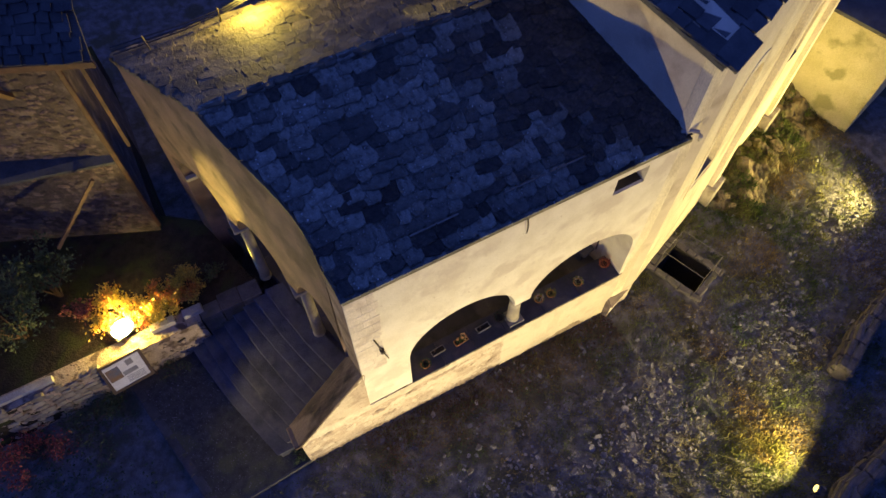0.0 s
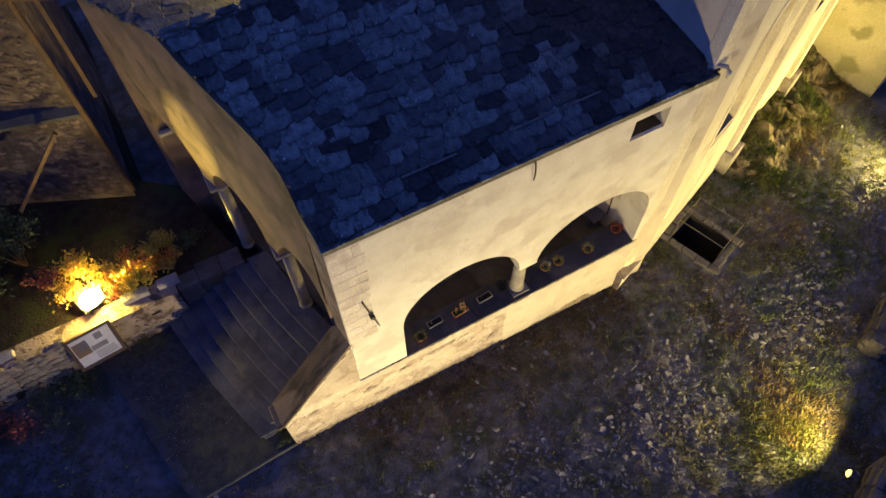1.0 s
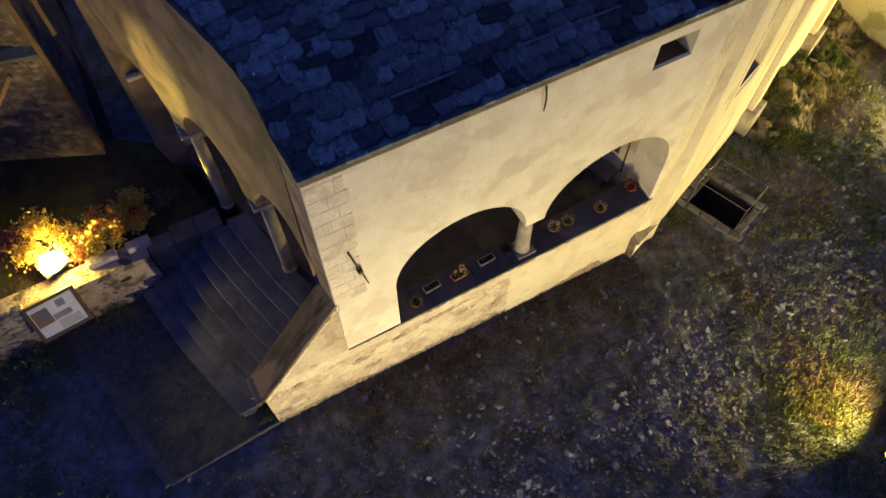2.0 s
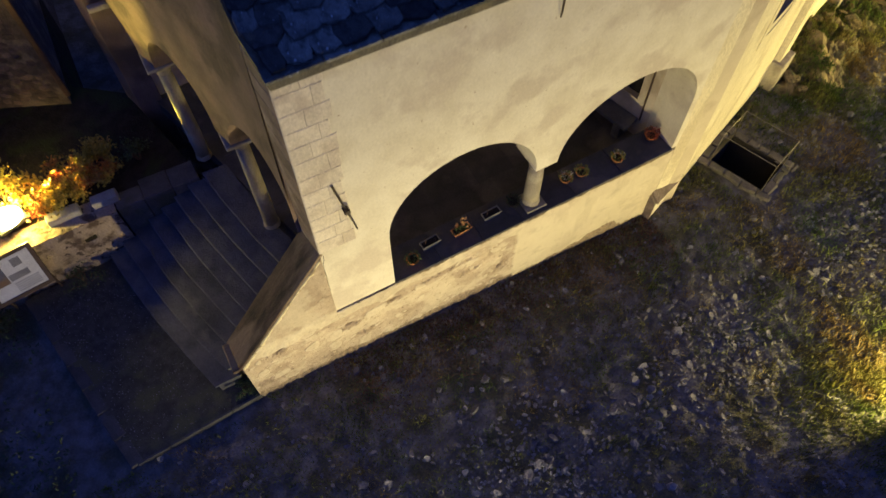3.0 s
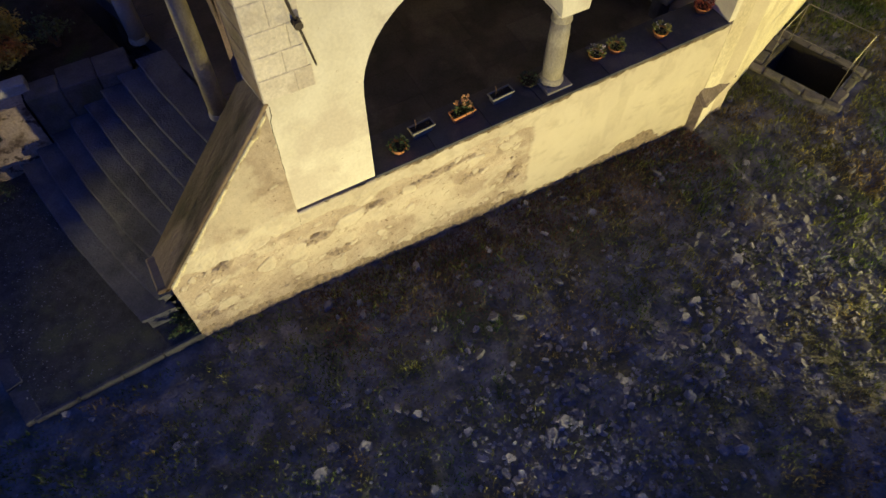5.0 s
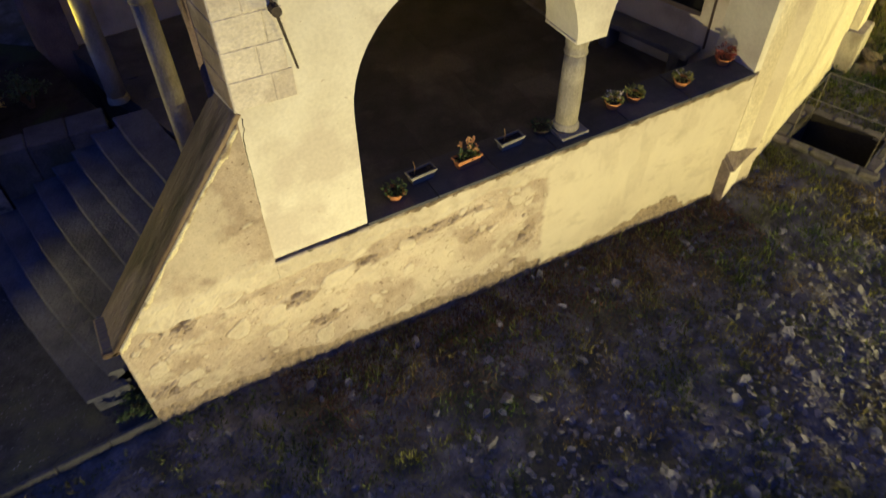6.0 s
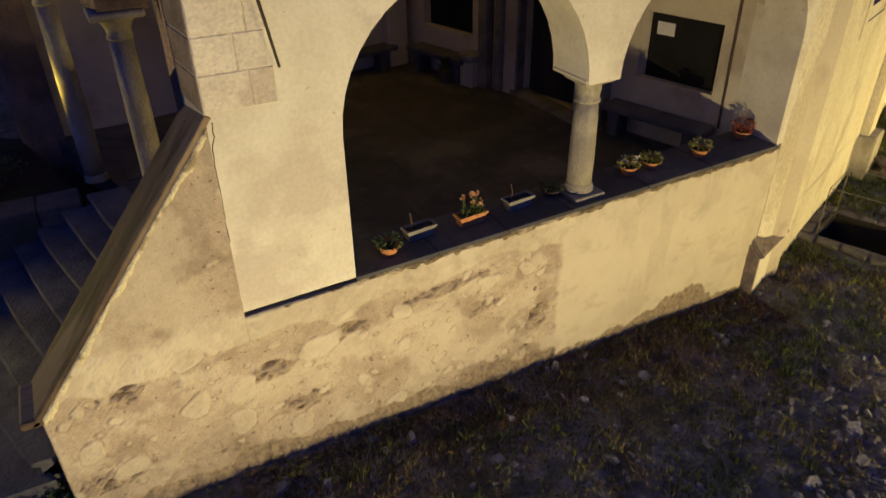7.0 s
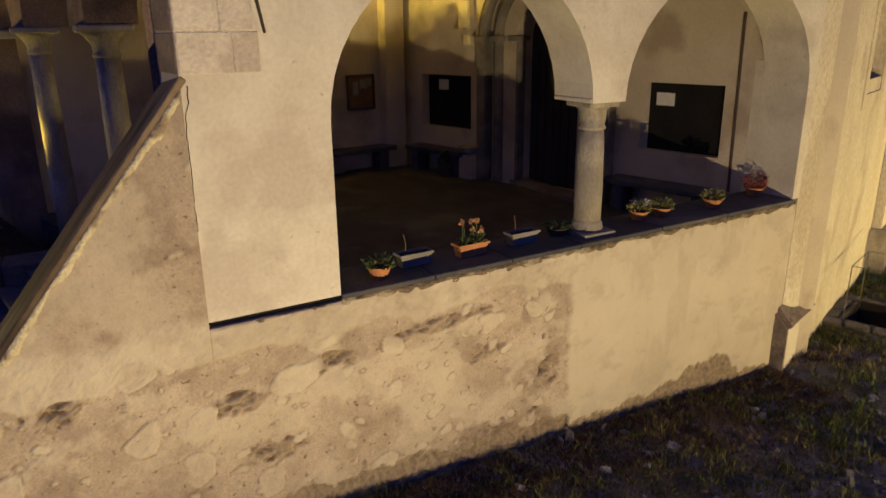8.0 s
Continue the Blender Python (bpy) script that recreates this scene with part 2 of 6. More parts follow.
PAPER = material("paper_sheet", (0.72, 0.70, 0.64), (0.66, 0.63, 0.56), 5.0, 0.8, 0.05, 60)
FRAME_BROWN = material("brown_panel_frame", (0.10, 0.06, 0.035), (0.07, 0.045, 0.03), 4.0, 0.6, 0.2, 40)
CORK = material("brown_cork", (0.22, 0.13, 0.06), (0.16, 0.09, 0.045), 6.0, 0.9, 0.2, 50)
PRINT_GREY = material("grey_print", (0.28, 0.27, 0.25), (0.22, 0.21, 0.2), 4.0, 0.8, 0.0, 40)
PRINT_PHOTO = material("photo_print", (0.22, 0.13, 0.06), (0.10, 0.13, 0.18), 3.0, 0.6, 0.0, 40)
HOUSE_STONE = material("house_rubble_stone", (0.19, 0.13, 0.095), (0.085, 0.06, 0.045), 3.0, 0.9, 0.6, 28, piece=0.5)
HOUSE_MORTAR = material("house_mortar", (0.13, 0.094, 0.066), (0.075, 0.056, 0.042), 6.0, 0.95, 0.9, 24, (0.20, 0.148, 0.105), 2.0)
RUBBLE_JOINED = material("rubble_stone_rest", (0.19, 0.13, 0.095), (0.085, 0.06, 0.045), 3.0, 0.9, 0.5, 28, island=0.5)
DARK_PANE = material("dark_window_board", (0.012, 0.011, 0.011), (0.018, 0.016, 0.015), 2.0, 0.7, 0.1, 30, spec=0.15)
BLACK = material("black_lamp_housing", (0.02, 0.02, 0.02), (0.03, 0.03, 0.03), 4.0, 0.5, 0.1, 40)
GARDEN_LAMP = glow("garden_lamp_glass", (1.0, 0.76, 0.16), 370.0)
# hardly seen ceiling, coloured dark to keep bounced light low inside
CEILING_DARK = material("dark_ceiling_plaster", (0.36, 0.30, 0.20), (0.28, 0.23, 0.16), 1.3, 0.92, 0.2, 40)
HOT_LAMP = glow("sodium_lamp_face", (1.0, 0.78, 0.18), 1.6)


# ---- mesh helpers ----
class Build:
    """Collects vertices and faces of one part."""

    def __init__(self):
        self.v, self.f = [], []

    def add(self, verts, faces):
        k = len(self.v)
        self.v += [tuple(p) for p in verts]
        self.f += [tuple(k + i for i in q) for q in faces]
        return self

    def box(self, c, s, m=None, e=0.0):
        """A box of size s round c, its edges cut off by e, placed by m."""
        m = m or Matrix()
        h = [q / 2 for q in s]
        if e <= 0:
            vs = [Vector((x * h[0], y * h[1], z * h[2])) for x in (-1, 1) for y in (-1, 1) for z in (-1, 1)]
            fs = [(0, 1, 3, 2), (4, 6, 7, 5), (0, 4, 5, 1), (2, 3, 7, 6), (0, 2, 6, 4), (1, 5, 7, 3)]
        else:
            bm = bmesh.new()
            bmesh.ops.create_cube(bm, size=1)
            for v in bm.verts:
                v.co = Vector((v.co.x * s[0], v.co.y * s[1], v.co.z * s[2]))
            bmesh.ops.bevel(bm, geom=bm.edges[:], offset=e, segments=1, affect="EDGES")
            bm.verts.index_update()
            vs = [v.co.copy() for v in bm.verts]
            fs = [tuple(v.index for v in q.verts) for q in bm.faces]
            bm.free()
        return self.add([m @ (Vector(c) + v) for v in vs], fs)

    def tube(self, pts, r, n=8, r_end=None):
        """A round bar along the points, its radius going from r to r_end."""
        pts = [Vector(p) for p in pts]
        r_end = r if r_end is None else r_end
        rings = []
        for i, p in enumerate(pts):
            d = (pts[min(i + 1, len(pts) - 1)] - pts[max(i - 1, 0)]).normalized()
            a = d.orthogonal().normalized()
            b = d.cross(a)
            q = r + (r_end - r) * i / max(1, len(pts) - 1)
            rings.append([p + (a * math.cos(k * math.tau / n) + b * math.sin(k * math.tau / n)) * q for k in range(n)])
        fs = [(i * n + k, i * n + (k + 1) % n, (i + 1) * n + (k + 1) % n, (i + 1) * n + k) for i in range(len(pts) - 1) for k in range(n)]
        fs += [tuple(range(n))[::-1], tuple((len(pts) - 1) * n + k for k in range(n))]
        return self.add([p for ring in rings for p in ring], fs)

    def lathe(self, at, profile, n=24, wobble=0.0):
        """Turned round the upright axis through at: rows of radius and height."""
        at = Vector(at)
        vs = []
        for r, z in profile:
            for k in range(n):
                a = k * math.tau / n
                q = r * (1 + wobble * noise.noise(Vector((math.cos(a) * 2, math.sin(a) * 2, z * 3 + at.x))))
                vs.append(at + Vector((math.cos(a) * q, math.sin(a) * q, z)))
        fs = [(i * n + k, i * n + (k + 1) % n, (i + 1) * n + (k + 1) % n, (i + 1) * n + k) for i in range(len(profile) - 1) for k in range(n)]
        fs += [tuple(range(n))[::-1], tuple((len(profile) - 1) * n + k for k in range(n))]
        return self.add(vs, fs)

    def leaf(self, at, way, size, wide=0.5):
        way = Vector(way).normalized()
        a = way.cross(Vector((random.gauss(0, 1), random.gauss(0, 1), random.gauss(0, 1)))).normalized() * size * wide
        p = Vector(at)
        q = p + way * size
        mid = p + way * size * 0.5
        up = way.cross(a).normalized() * size * 0.12
        return self.add([p, mid + a * 0.5 + up, q, mid - a * 0.5 + up], [(0, 1, 2, 3)])

    def mesh(self, name, mat, smooth=False, weld=False):
        me = bpy.data.meshes.new(name)
        me.from_pydata(self.v, [], self.f)
        if weld:
            bm = bmesh.new()
            bm.from_mesh(me)
            bmesh.ops.remove_doubles(bm, verts=bm.verts[:], dist=1e-4)
            bm.to_mesh(me)
            bm.free()
        me.materials.append(mat)
        if smooth:
            me.polygons.foreach_set("use_smooth", [True] * len(me.polygons))
        me.update()
        return me


def thing(name, at, label, category, group="", kind=""):
    ob = new(name)
    ob.empty_display_size = 0.1
    ob.location = at
    return tagged(ob, label, category, group, kind)


def part(name, b, mat, parent=None, label="", smooth=False, kind="", weld=False):
    me = b if isinstance(b, bpy.types.Mesh) else b.mesh(name, mat, smooth, weld)
    ob = tagged(new(name, me), label, kind=kind)
    if parent:
        ob.parent = parent
        if parent.type == "EMPTY":
            ob.matrix_parent_inverse = Matrix.Translation(-parent.location)
    return ob


def strip_wall(b, stations, solid, place, depth):
    """A wall along stations s: solid(s, side) gives its upright stretches [(z0, z1), ...]; place(s, z, d) the point at depth d."""
    prev = 0
    spans = [(solid(p, 1), solid(q, -1)) for p, q in zip(stations, stations[1:])]
    for i, (p, q) in enumerate(zip(stations, stations[1:])):
        left, right = spans[i]
        for (a0, a1), (c0, c1) in zip(left, right):
            vs = [place(p, a0, 0), place(q, c0, 0), place(q, c1, 0), place(p, a1, 0), place(p, a0, depth), place(q, c0, depth), place(q, c1, depth), place(p, a1, depth)]
            fs = [(0, 1, 2, 3), (7, 6, 5, 4), (3, 2, 6, 7), (4, 5, 1, 0)]
            if i == 0 or len(spans[i - 1][1]) != len(left):
                fs.append((4, 0, 3, 7))
            if i == len(spans) - 1 or len(spans[i + 1][0]) != len(right):
                fs.append((1, 5, 6, 2))
            b.add(vs, fs)
        # side faces of an opening where the stretch to one side starts lower or ends higher
        if i and len(spans[i - 1][1]) == len(left):
            for (a0, a1), (c0, c1) in zip(spans[i - 1][1], left):
                for lo, hi in ((min(a0, c0), max(a0, c0)), (min(a1, c1), max(a1, c1))):
                    if hi - lo > 1e-3:
                        b.add([place(p, lo, 0), place(p, hi, 0), place(p, hi, depth), place(p, lo, depth)], [(0, 1, 2, 3)])
    return b


def arch_z(s, centre, half, spring, rise):
    q = (s - centre) / half
    return spring + rise * math.sqrt(max(0.0, 1 - q * q))


def skew(y):
    """The portico and the church front run askew to the long wall."""
    return -0.26 * (y - 5.62)


def at_front(s, z, d):
    w = max(0.0, min(1.0, 2.0 - s))
    return (s - 0.10 * d * w, 5.62 + d, z)


def gable_x(y):
    """The outer face of the gable wall, which bulges a little."""
    return 1.0 + skew(y) + 0.14 * math.sin(math.pi * max(0.0, min(1.0, (y - 5.62) / 7.4)))


def gable_lean(y, z=9.0):
    """How far the top of the gable wall leans in beside the eave corner."""
    wide = 0.9 if y < 7.2 else 1.3
    return 0.20 * math.exp(-((y - 7.2) / wide) ** 2) * max(0.0, min(1.0, (z - 4.5) / 3.8))


def at_gable(s, z, d):
    return (gable_x(s) + gable_lean(s, z) + d, s, z)


def at_church(s, z, d):
    return (8.7 + skew(s) + d, s, z)


def back_y(x):
    return 13.1 + 0.14 * (x + 0.9)


NAVE_TURN = 21.3
NC, NS = math.cos(radians(NAVE_TURN)), math.sin(radians(NAVE_TURN))


def nave_pt(s, z, d):
    """Along the nave's side wall: s metres from its softly bent front corner, d inwards."""
    if s <= 0:
        return (8.6 + s, 5.62 + d, z)
    turn, bend = radians(NAVE_TURN), 0.8
    a = turn * min(1.0, s / bend)
    r = bend / turn
    x, y = 8.6 + r * math.sin(a), 5.62 + r * (1 - math.cos(a))
    far = max(0.0, s - bend)
    return (x + NC * far - math.sin(a) * d, y + NS * far + math.cos(a) * d, z)


def ground_z(x, y):
    g = -0.16 - 0.025 * max(-3.0, min(6.0, x - 2.0)) - 0.01 * max(0.0, min(8.0, 5.6 - y))
    g += 0.05 * noise.noise(Vector((x * 0.5, y * 0.5, 0.0))) + 0.03 * noise.noise(Vector((x * 1.7, y * 1.7, 3.0)))
    return g + 0.05 * noise.noise(Vector((x * 3.1, y * 3.6, 5.0))) + 0.032 * noise.noise(Vector((x * 6.3, y * 6.3, 6.0)))


def slab_z(x):
    return 2.045 + 0.0185 * (x - 1.0)


def rng(a, b):
    return a + (b - a) * random.random()


FLOOR = 1.62

# ---- ground ----
def build_ground():
    b = Build()
    xs = [-150, -60, -30, -20] + [-14 + 0.4 * i for i in range(23)] + [-5 + 0.09 * i for i in range(245)] + [17.1 + 0.4 * i for i in range(20)] + [30, 40, 60, 150]
    ys = [-150, -60, -30, -16] + [-9 + 0.4 * i for i in range(13)] + [-4 + 0.09 * i for i in range(133)] + [8.1 + 0.4 * i for i in range(28)] + [25, 40, 60, 150]
    n = len(ys)
    # an opening is left for the cellar shaft
    for x in xs:
        for y in ys:
            b.v.append((x, y, ground_z(x, y)))
    for i in range(len(xs) - 1):
        for j in range(n - 1):
            cx, cy = (xs[i] + xs[i + 1]) / 2, (ys[j] + ys[j + 1]) / 2
            if in_shaft(cx, cy, 0.12):
                continue
            b.f.append((i * n + j, (i + 1) * n + j, (i + 1) * n + j + 1, i * n + j + 1))
    ob = part("ground", b, EARTH, smooth=True)
    tagged(ob, "rough trodden grass and soil ground", "ground", kind="structure")


# the shaft: a corner, the way along its long side, the way across
SHAFT = (Vector((10.90, 6.08, 0)), Vector((0.47, -1.29, 0)), Vector((0.98, 0.33, 0)))


def in_shaft(x, y, grow=0.0):
    o, u, w = SHAFT
    p = Vector((x, y, 0)) - o
    a, c = p.dot(u) / u.length, p.dot(w) / w.length
    return -grow < a < u.length + grow and -grow < c < w.length + grow


build_ground()


# ---- portico ----
portico = thing("portico", (4.8, 9.4, 0), "cream plastered church portico with arches and a stone slab roof", "portico")

A1, A2 = (3.605, 1.425, 3.62, 1.40), (6.98, 1.51, 3.62, 1.37)


def front_solid(s, side):
    q = s + side * 1e-4
    top = 7.86
    z0 = slab_z(s) - (0.012 if q < 2.18 else 0.0)
    for c, h, sp, r in (A1, A2):
        if c - h < q < c + h:
            lo = arch_z(s, c, h, sp, r)
            if 7.08 < q < 7.88:
                return [(lo, 6.86), (7.42, top)]
            return [(lo, top)]
    if 5.03 < q < 5.47:
        return [(3.62, top)]
    return [(z0, top)]


def arc_stations(c, h, n=22):
    return [c - h * math.cos(math.pi * i / n) for i in range(n + 1)]


st = sorted(set([round(v, 4) for v in [1.0, 1.35, 1.7, 2.0, 8.55, 8.62, 7.08, 7.88] + arc_stations(A1[0], A1[1]) + arc_stations(A2[0], A2[1])]))
part("front_wall", strip_wall(Build(), st, front_solid, at_front, 0.65), PLASTER, portico, "cream lime plaster arcade wall with two arches", weld=True)


def step01(v, lo, hi):
    t = max(0.0, min(1.0, (v - lo) / (hi - lo)))
    return t * t * (3 - 2 * t)


def blob(s, z, scale, seed, share):
    """Metres inside the rim of the nearest rounded patch (outside: minus); only a share of the cells hold one."""
    warp = 0.35 * noise.noise(Vector((s * scale * 0.9, z * scale * 0.9, seed + 11))) + 0.12 * noise.noise(Vector((s * scale * 3, z * scale * 3, seed + 12)))
    d, p = noise.voronoi(Vector((s * scale + warp, z * scale * 1.25 + warp, seed)))
    pick = noise.cell(p[0] * 7.31 + Vector((0.5, 0.5, 0.5)))
    if 0.5 * pick + 0.5 > share:
        return -1.0
    return (0.40 + 0.12 * pick - d[0]) / scale


FLAKED = [(1.40, 0.70, 0.46, 0.15), (1.25, 1.24, 0.38, 0.11), (-0.26, 1.48, 0.34, 0.22), (0.45, 2.07, 0.42, 0.10), (3.85, 1.15, 0.30, 0.18), (3.75, 0.16, 0.75, 0.17), (3.0, 1.52, 1.0, 0.10), (2.05, 1.42, 0.40, 0.12), (-0.5, 0.55, 0.35, 0.16), (0.5, 0.35, 0.45, 0.12), (4.55, 0.75, 0.2, 0.35)]
SEED = 1.0


def wall_look(s, z, t, foot_at, line):
    """Skin, wear with shade painted in, and lift of the long wall at s, z: old patched plaster, a smoother stretch past
    5.1 m, a greyer one high beside the stairs.
    """
    isle = noise.fractal(Vector((s * 1.1, z * 1.4, SEED)), 0.75, 2.1, 5)
    pit = noise.fractal(Vector((s * 1.6, z * 2.8, SEED + 7)), 0.7, 2.1, 5)
    grain = noise.fractal(Vector((s * 10, z * 10, SEED + 5)), 0.7, 2.1, 4)
    fine = noise.noise(Vector((s * 38, z * 38, SEED + 6)))
    sm = step01(s - 4.86 - 0.10 * noise.noise(Vector((z * 2.3, 0, SEED))) - 0.02 * grain, -0.05, 0.05)
    gr = (1.0 if s < 1.0 else 0.0) * step01(z - 2.06 + 0.22 * isle, -0.10, 0.10)
    od = max(0.0, 1 - sm - gr)
    k = w = lift = 0.0
    if od > 0:
        e = max(blob(s, z, 2.0, SEED, 0.55), blob(s, z, 4.6, SEED + 3, 0.32), blob(s, z, 9.0, SEED + 6, 0.12))
        rim = math.exp(-((e + 0.005) / 0.008) ** 2)
        upper = step01(z - line + 0.10 * isle, -0.03, 0.03)
        mottle = noise.fractal(Vector((s * 4.5, z * 5.5, SEED + 21)), 0.8, 2.1, 4)
        ko = max(0.70 * step01(e, 0.0, 0.012) * (1 - upper), 0.8 * upper, 0.5 * step01(isle, 0.0, 0.3)) * (1 - 0.35 * step01(-mottle, 0.0, 0.4)) + 0.12 * step01(mottle, 0.1, 0.5)
        zone = -1.0
        for zs, zz, rs, rz in FLAKED:
            ds, dz = (s - zs) / rs, (z - zz - 0.12 * (s - zs)) / rz
            zone = max(zone, 1 - ds * ds - dz * dz)
        rough = step01(zone * 0.85 + pit * 1.0 + 0.2 * grain, 0.30, 0.58) * (1 - upper) * step01(0.03 - e, 0.0, 0.03)
        ridge = 1 - 2.6 * abs(noise.fractal(Vector((s * 3.0 + z * 1.5, z * 10 - s * 2.4, SEED + 8)), 0.8, 2.1, 4))
        # wear terms; rims, ridge valleys and the low left also carry painted shade
        wo = max(0.48 * rough + 0.80 * rough * step01(-ridge, -0.25, 0.15), 0.85 * rim * (1 - upper) * step01(grain, -0.25, 0.15), 0.24 * step01(-isle, 0.0, 0.4), 0.20 * step01(1.35 - z + 0.3 * isle, 0.0, 0.6) * step01(2.6 - s, 0.0, 2.0))
        k, w = od * ko * (1 - rough), od * min(1.0, wo)
        lift = od * (0.018 * ko - 0.030 * rough + 0.052 * rough * ridge - 0.007 * rim + 0.003 * rough * fine)
    if sm > 0:
        drip = step01(noise.fractal(Vector((s * 5, z * 0.7, SEED + 9)), 0.7, 2, 4) + 0.9 - (t - z) * 4.5, 0.45, 0.9)
        k += sm * (0.85 + 0.15 * step01(isle, -0.4, 0.2))
        w += sm * max(0.30 * drip, 0.22 * step01(pit, 0.15, 0.6), 0.16 * step01(noise.fractal(Vector((s * 2.2, z * 0.8, SEED + 14)), 0.8, 2, 5), 0.1, 0.5))
        lift += sm * 0.014
    if gr > 0:
        e = max(blob(s, z, 2.4, SEED + 2, 0.22), blob(s, z, 6.0, SEED + 4, 0.16))
        haze = noise.fractal(Vector((s * 1.5, z * 1.1, SEED + 4)), 0.8, 2.1, 6)
        k += gr * max(0.8 * step01(e, 0.0, 0.012), 0.55 * step01(haze, 0.0, 0.4))
        w += gr * max(0.36 * step01(-haze, -0.1, 0.35), 0.20)
        lift += gr * (0.010 + 0.005 * step01(e, 0.0, 0.012))
    foot = step01(foot_at - z + 0.05 * grain, -0.03, 0.04)
    w = max(w, foot * (0.8 + 0.2 * fine))
    k *= 1 - foot
    lift += od * 0.012 * abs(noise.fractal(Vector((s * 5.0, z * 6.5, SEED + 31)), 0.6, 2.1, 4))
    lift += -0.035 * foot + (0.002 + 0.003 * od + 0.022 * foot) * grain + 0.008 * foot * fine
    lift += 0.012 * noise.noise(Vector((s * 0.8, z * 0.8, SEED))) + 0.006 * noise.noise(Vector((s * 3.1, z * 3.1, SEED + 1)))
    return k, min(1.0, w), lift


def relief_wall(name, x0, x1, top, place, mat, label, parent, depth=0.65, bottom=-0.45, ends=(True, True)):
    """A wall with a worn outer skin: lumps, peeling lime and crumbled patches lie in the mesh and in its two masks,
    which also hold painted shade.
    """
    step = 0.014
    nx = max(2, int((x1 - x0) / step))
    nz = int((max(top(x0), top(x1)) - bottom) / step)
    b, wear_and_shade, skin = Build(), [], []
    for i in range(nx + 1):
        s = x0 + (x1 - x0) * i / nx
        t = top(s)
        line = 1.62 + 0.017 * s + 0.20 * noise.fractal(Vector((s * 0.9, 0, SEED + 2)), 0.9, 2, 4)
        ragged = noise.fractal(Vector((s * 1.6, 0, SEED + 3)), 0.7, 2, 6)
        swell = 0.34 * math.exp(-((s - 7.3) / 0.8) ** 2) * (1 - 0.9 * step01(s, 7.55, 7.72)) if s > 4.9 else 0.15
        foot_at = ground_z(s, 5.6) + 0.14 + swell + 0.11 * ragged
        for j in range(nz + 1):
            z = bottom + (t - bottom) * j / nz
            k, w, lift = wall_look(s, z, t, foot_at, line)
            if j == nz or (i == 0 and ends[0]) or (i == nx and ends[1]):
                lift = 0.0
            wear_and_shade.append(w)
            skin.append(k)
            b.v.append(place(s, z, -lift))
    for i in range(nx):
        for j in range(nz):
            k = i * (nz + 1) + j
            b.f.append((k, k + nz + 1, k + nz + 2, k + 1))
    box = [place(x0, bottom, 0), place(x1, bottom, 0), place(x1, top(x1), 0), place(x0, top(x0), 0)]
    box += [place(x0, bottom, depth), place(x1, bottom, depth), place(x1, top(x1), depth), place(x0, top(x0), depth)]
    b.add(box, [(7, 6, 5, 4), (3, 2, 6, 7), (4, 0, 3, 7), (1, 5, 6, 2)])
    ob = part(name, b, mat, parent, label)
    ob.data.polygons.foreach_set("use_smooth", [True] * (nx * nz) + [False] * 4)
    for key, values in (("wear_and_shade", wear_and_shade), ("skin", skin)):
        at = ob.data.attributes.new(key, "FLOAT", "POINT")
        at.data.foreach_set("value", values + [0.0] * 8)
    return ob


def crumbly_strip(a, c, width, seed, thin_end=1.0, bulge=0.22):
    """A rough band of mortar from a to c: its height and belly wander along it."""
    b = Build()
    a, c = Vector(a), Vector(c)
    n = max(8, int((c - a).length / 0.03))
    for i in range(n + 1):
        f = i / n
        p = a.lerp(c, f)
        r = width * (1 + (thin_end - 1) * f) * (0.75 + 0.55 * noise.fractal(Vector((p.x * 4, p.z * 4, seed)), 0.7, 2, 4))
        belly = bulge * width * (1 + 0.8 * noise.noise(Vector((p.x * 9, p.z * 9, seed + 2))))
        b.v += [tuple(p + Vector(v)) for v in ((0, 0.02, 0.0), (0, -belly * 0.6, -0.05 * r), (0, -belly, -0.45 * r), (0, -belly * 0.7, -0.85 * r), (0, 0.02, -r))]
    for i in range(n):
        for q in range(4):
            k = i * 5 + q
            b.f.append((k, k + 1, k + 6, k + 5))
    return b


relief_wall("base_wall", 1.0, 8.58, lambda s: slab_z(s) - 0.07, at_front, PLASTER_OLD, "old patched plaster, smoother and paler at one end", portico, ends=(False, True))

# slabs along the parapet
edges = [0.99, 2.18, 3.15, 4.05, 4.95, 6.15, 7.25, 8.50]
for p, q in zip(edges, edges[1:]):
    b = Build()
    back = 0.05 if p < 1 else 0.0
    m = Matrix.Translation(((p + q) / 2, 5.945 + back / 2, slab_z((p + q) / 2) - 0.024)) @ pose(0, 0, 0, 0, -0.97, 0)
    b.box((0, 0, 0), (q - p - 0.008, 0.70 - back, 0.048), m, 0.008)
    part("parapet_slab", b, SLOT_SLATE if p < 1 else COPING, portico, "dark slate slab")
    if p > 1:
        part("mortar_bed", crumbly_strip((p, 5.612, slab_z(p) - 0.046), (q, 5.612, slab_z(q) - 0.046), 0.085, p), CRUMB, portico, "", True)
part("mortar_bed", crumbly_strip((1.0, 5.615, slab_z(1.0) - 0.078), (2.18, 5.615, slab_z(2.18) - 0.066), 0.045, 3.3), CRUMB, portico, "", True)


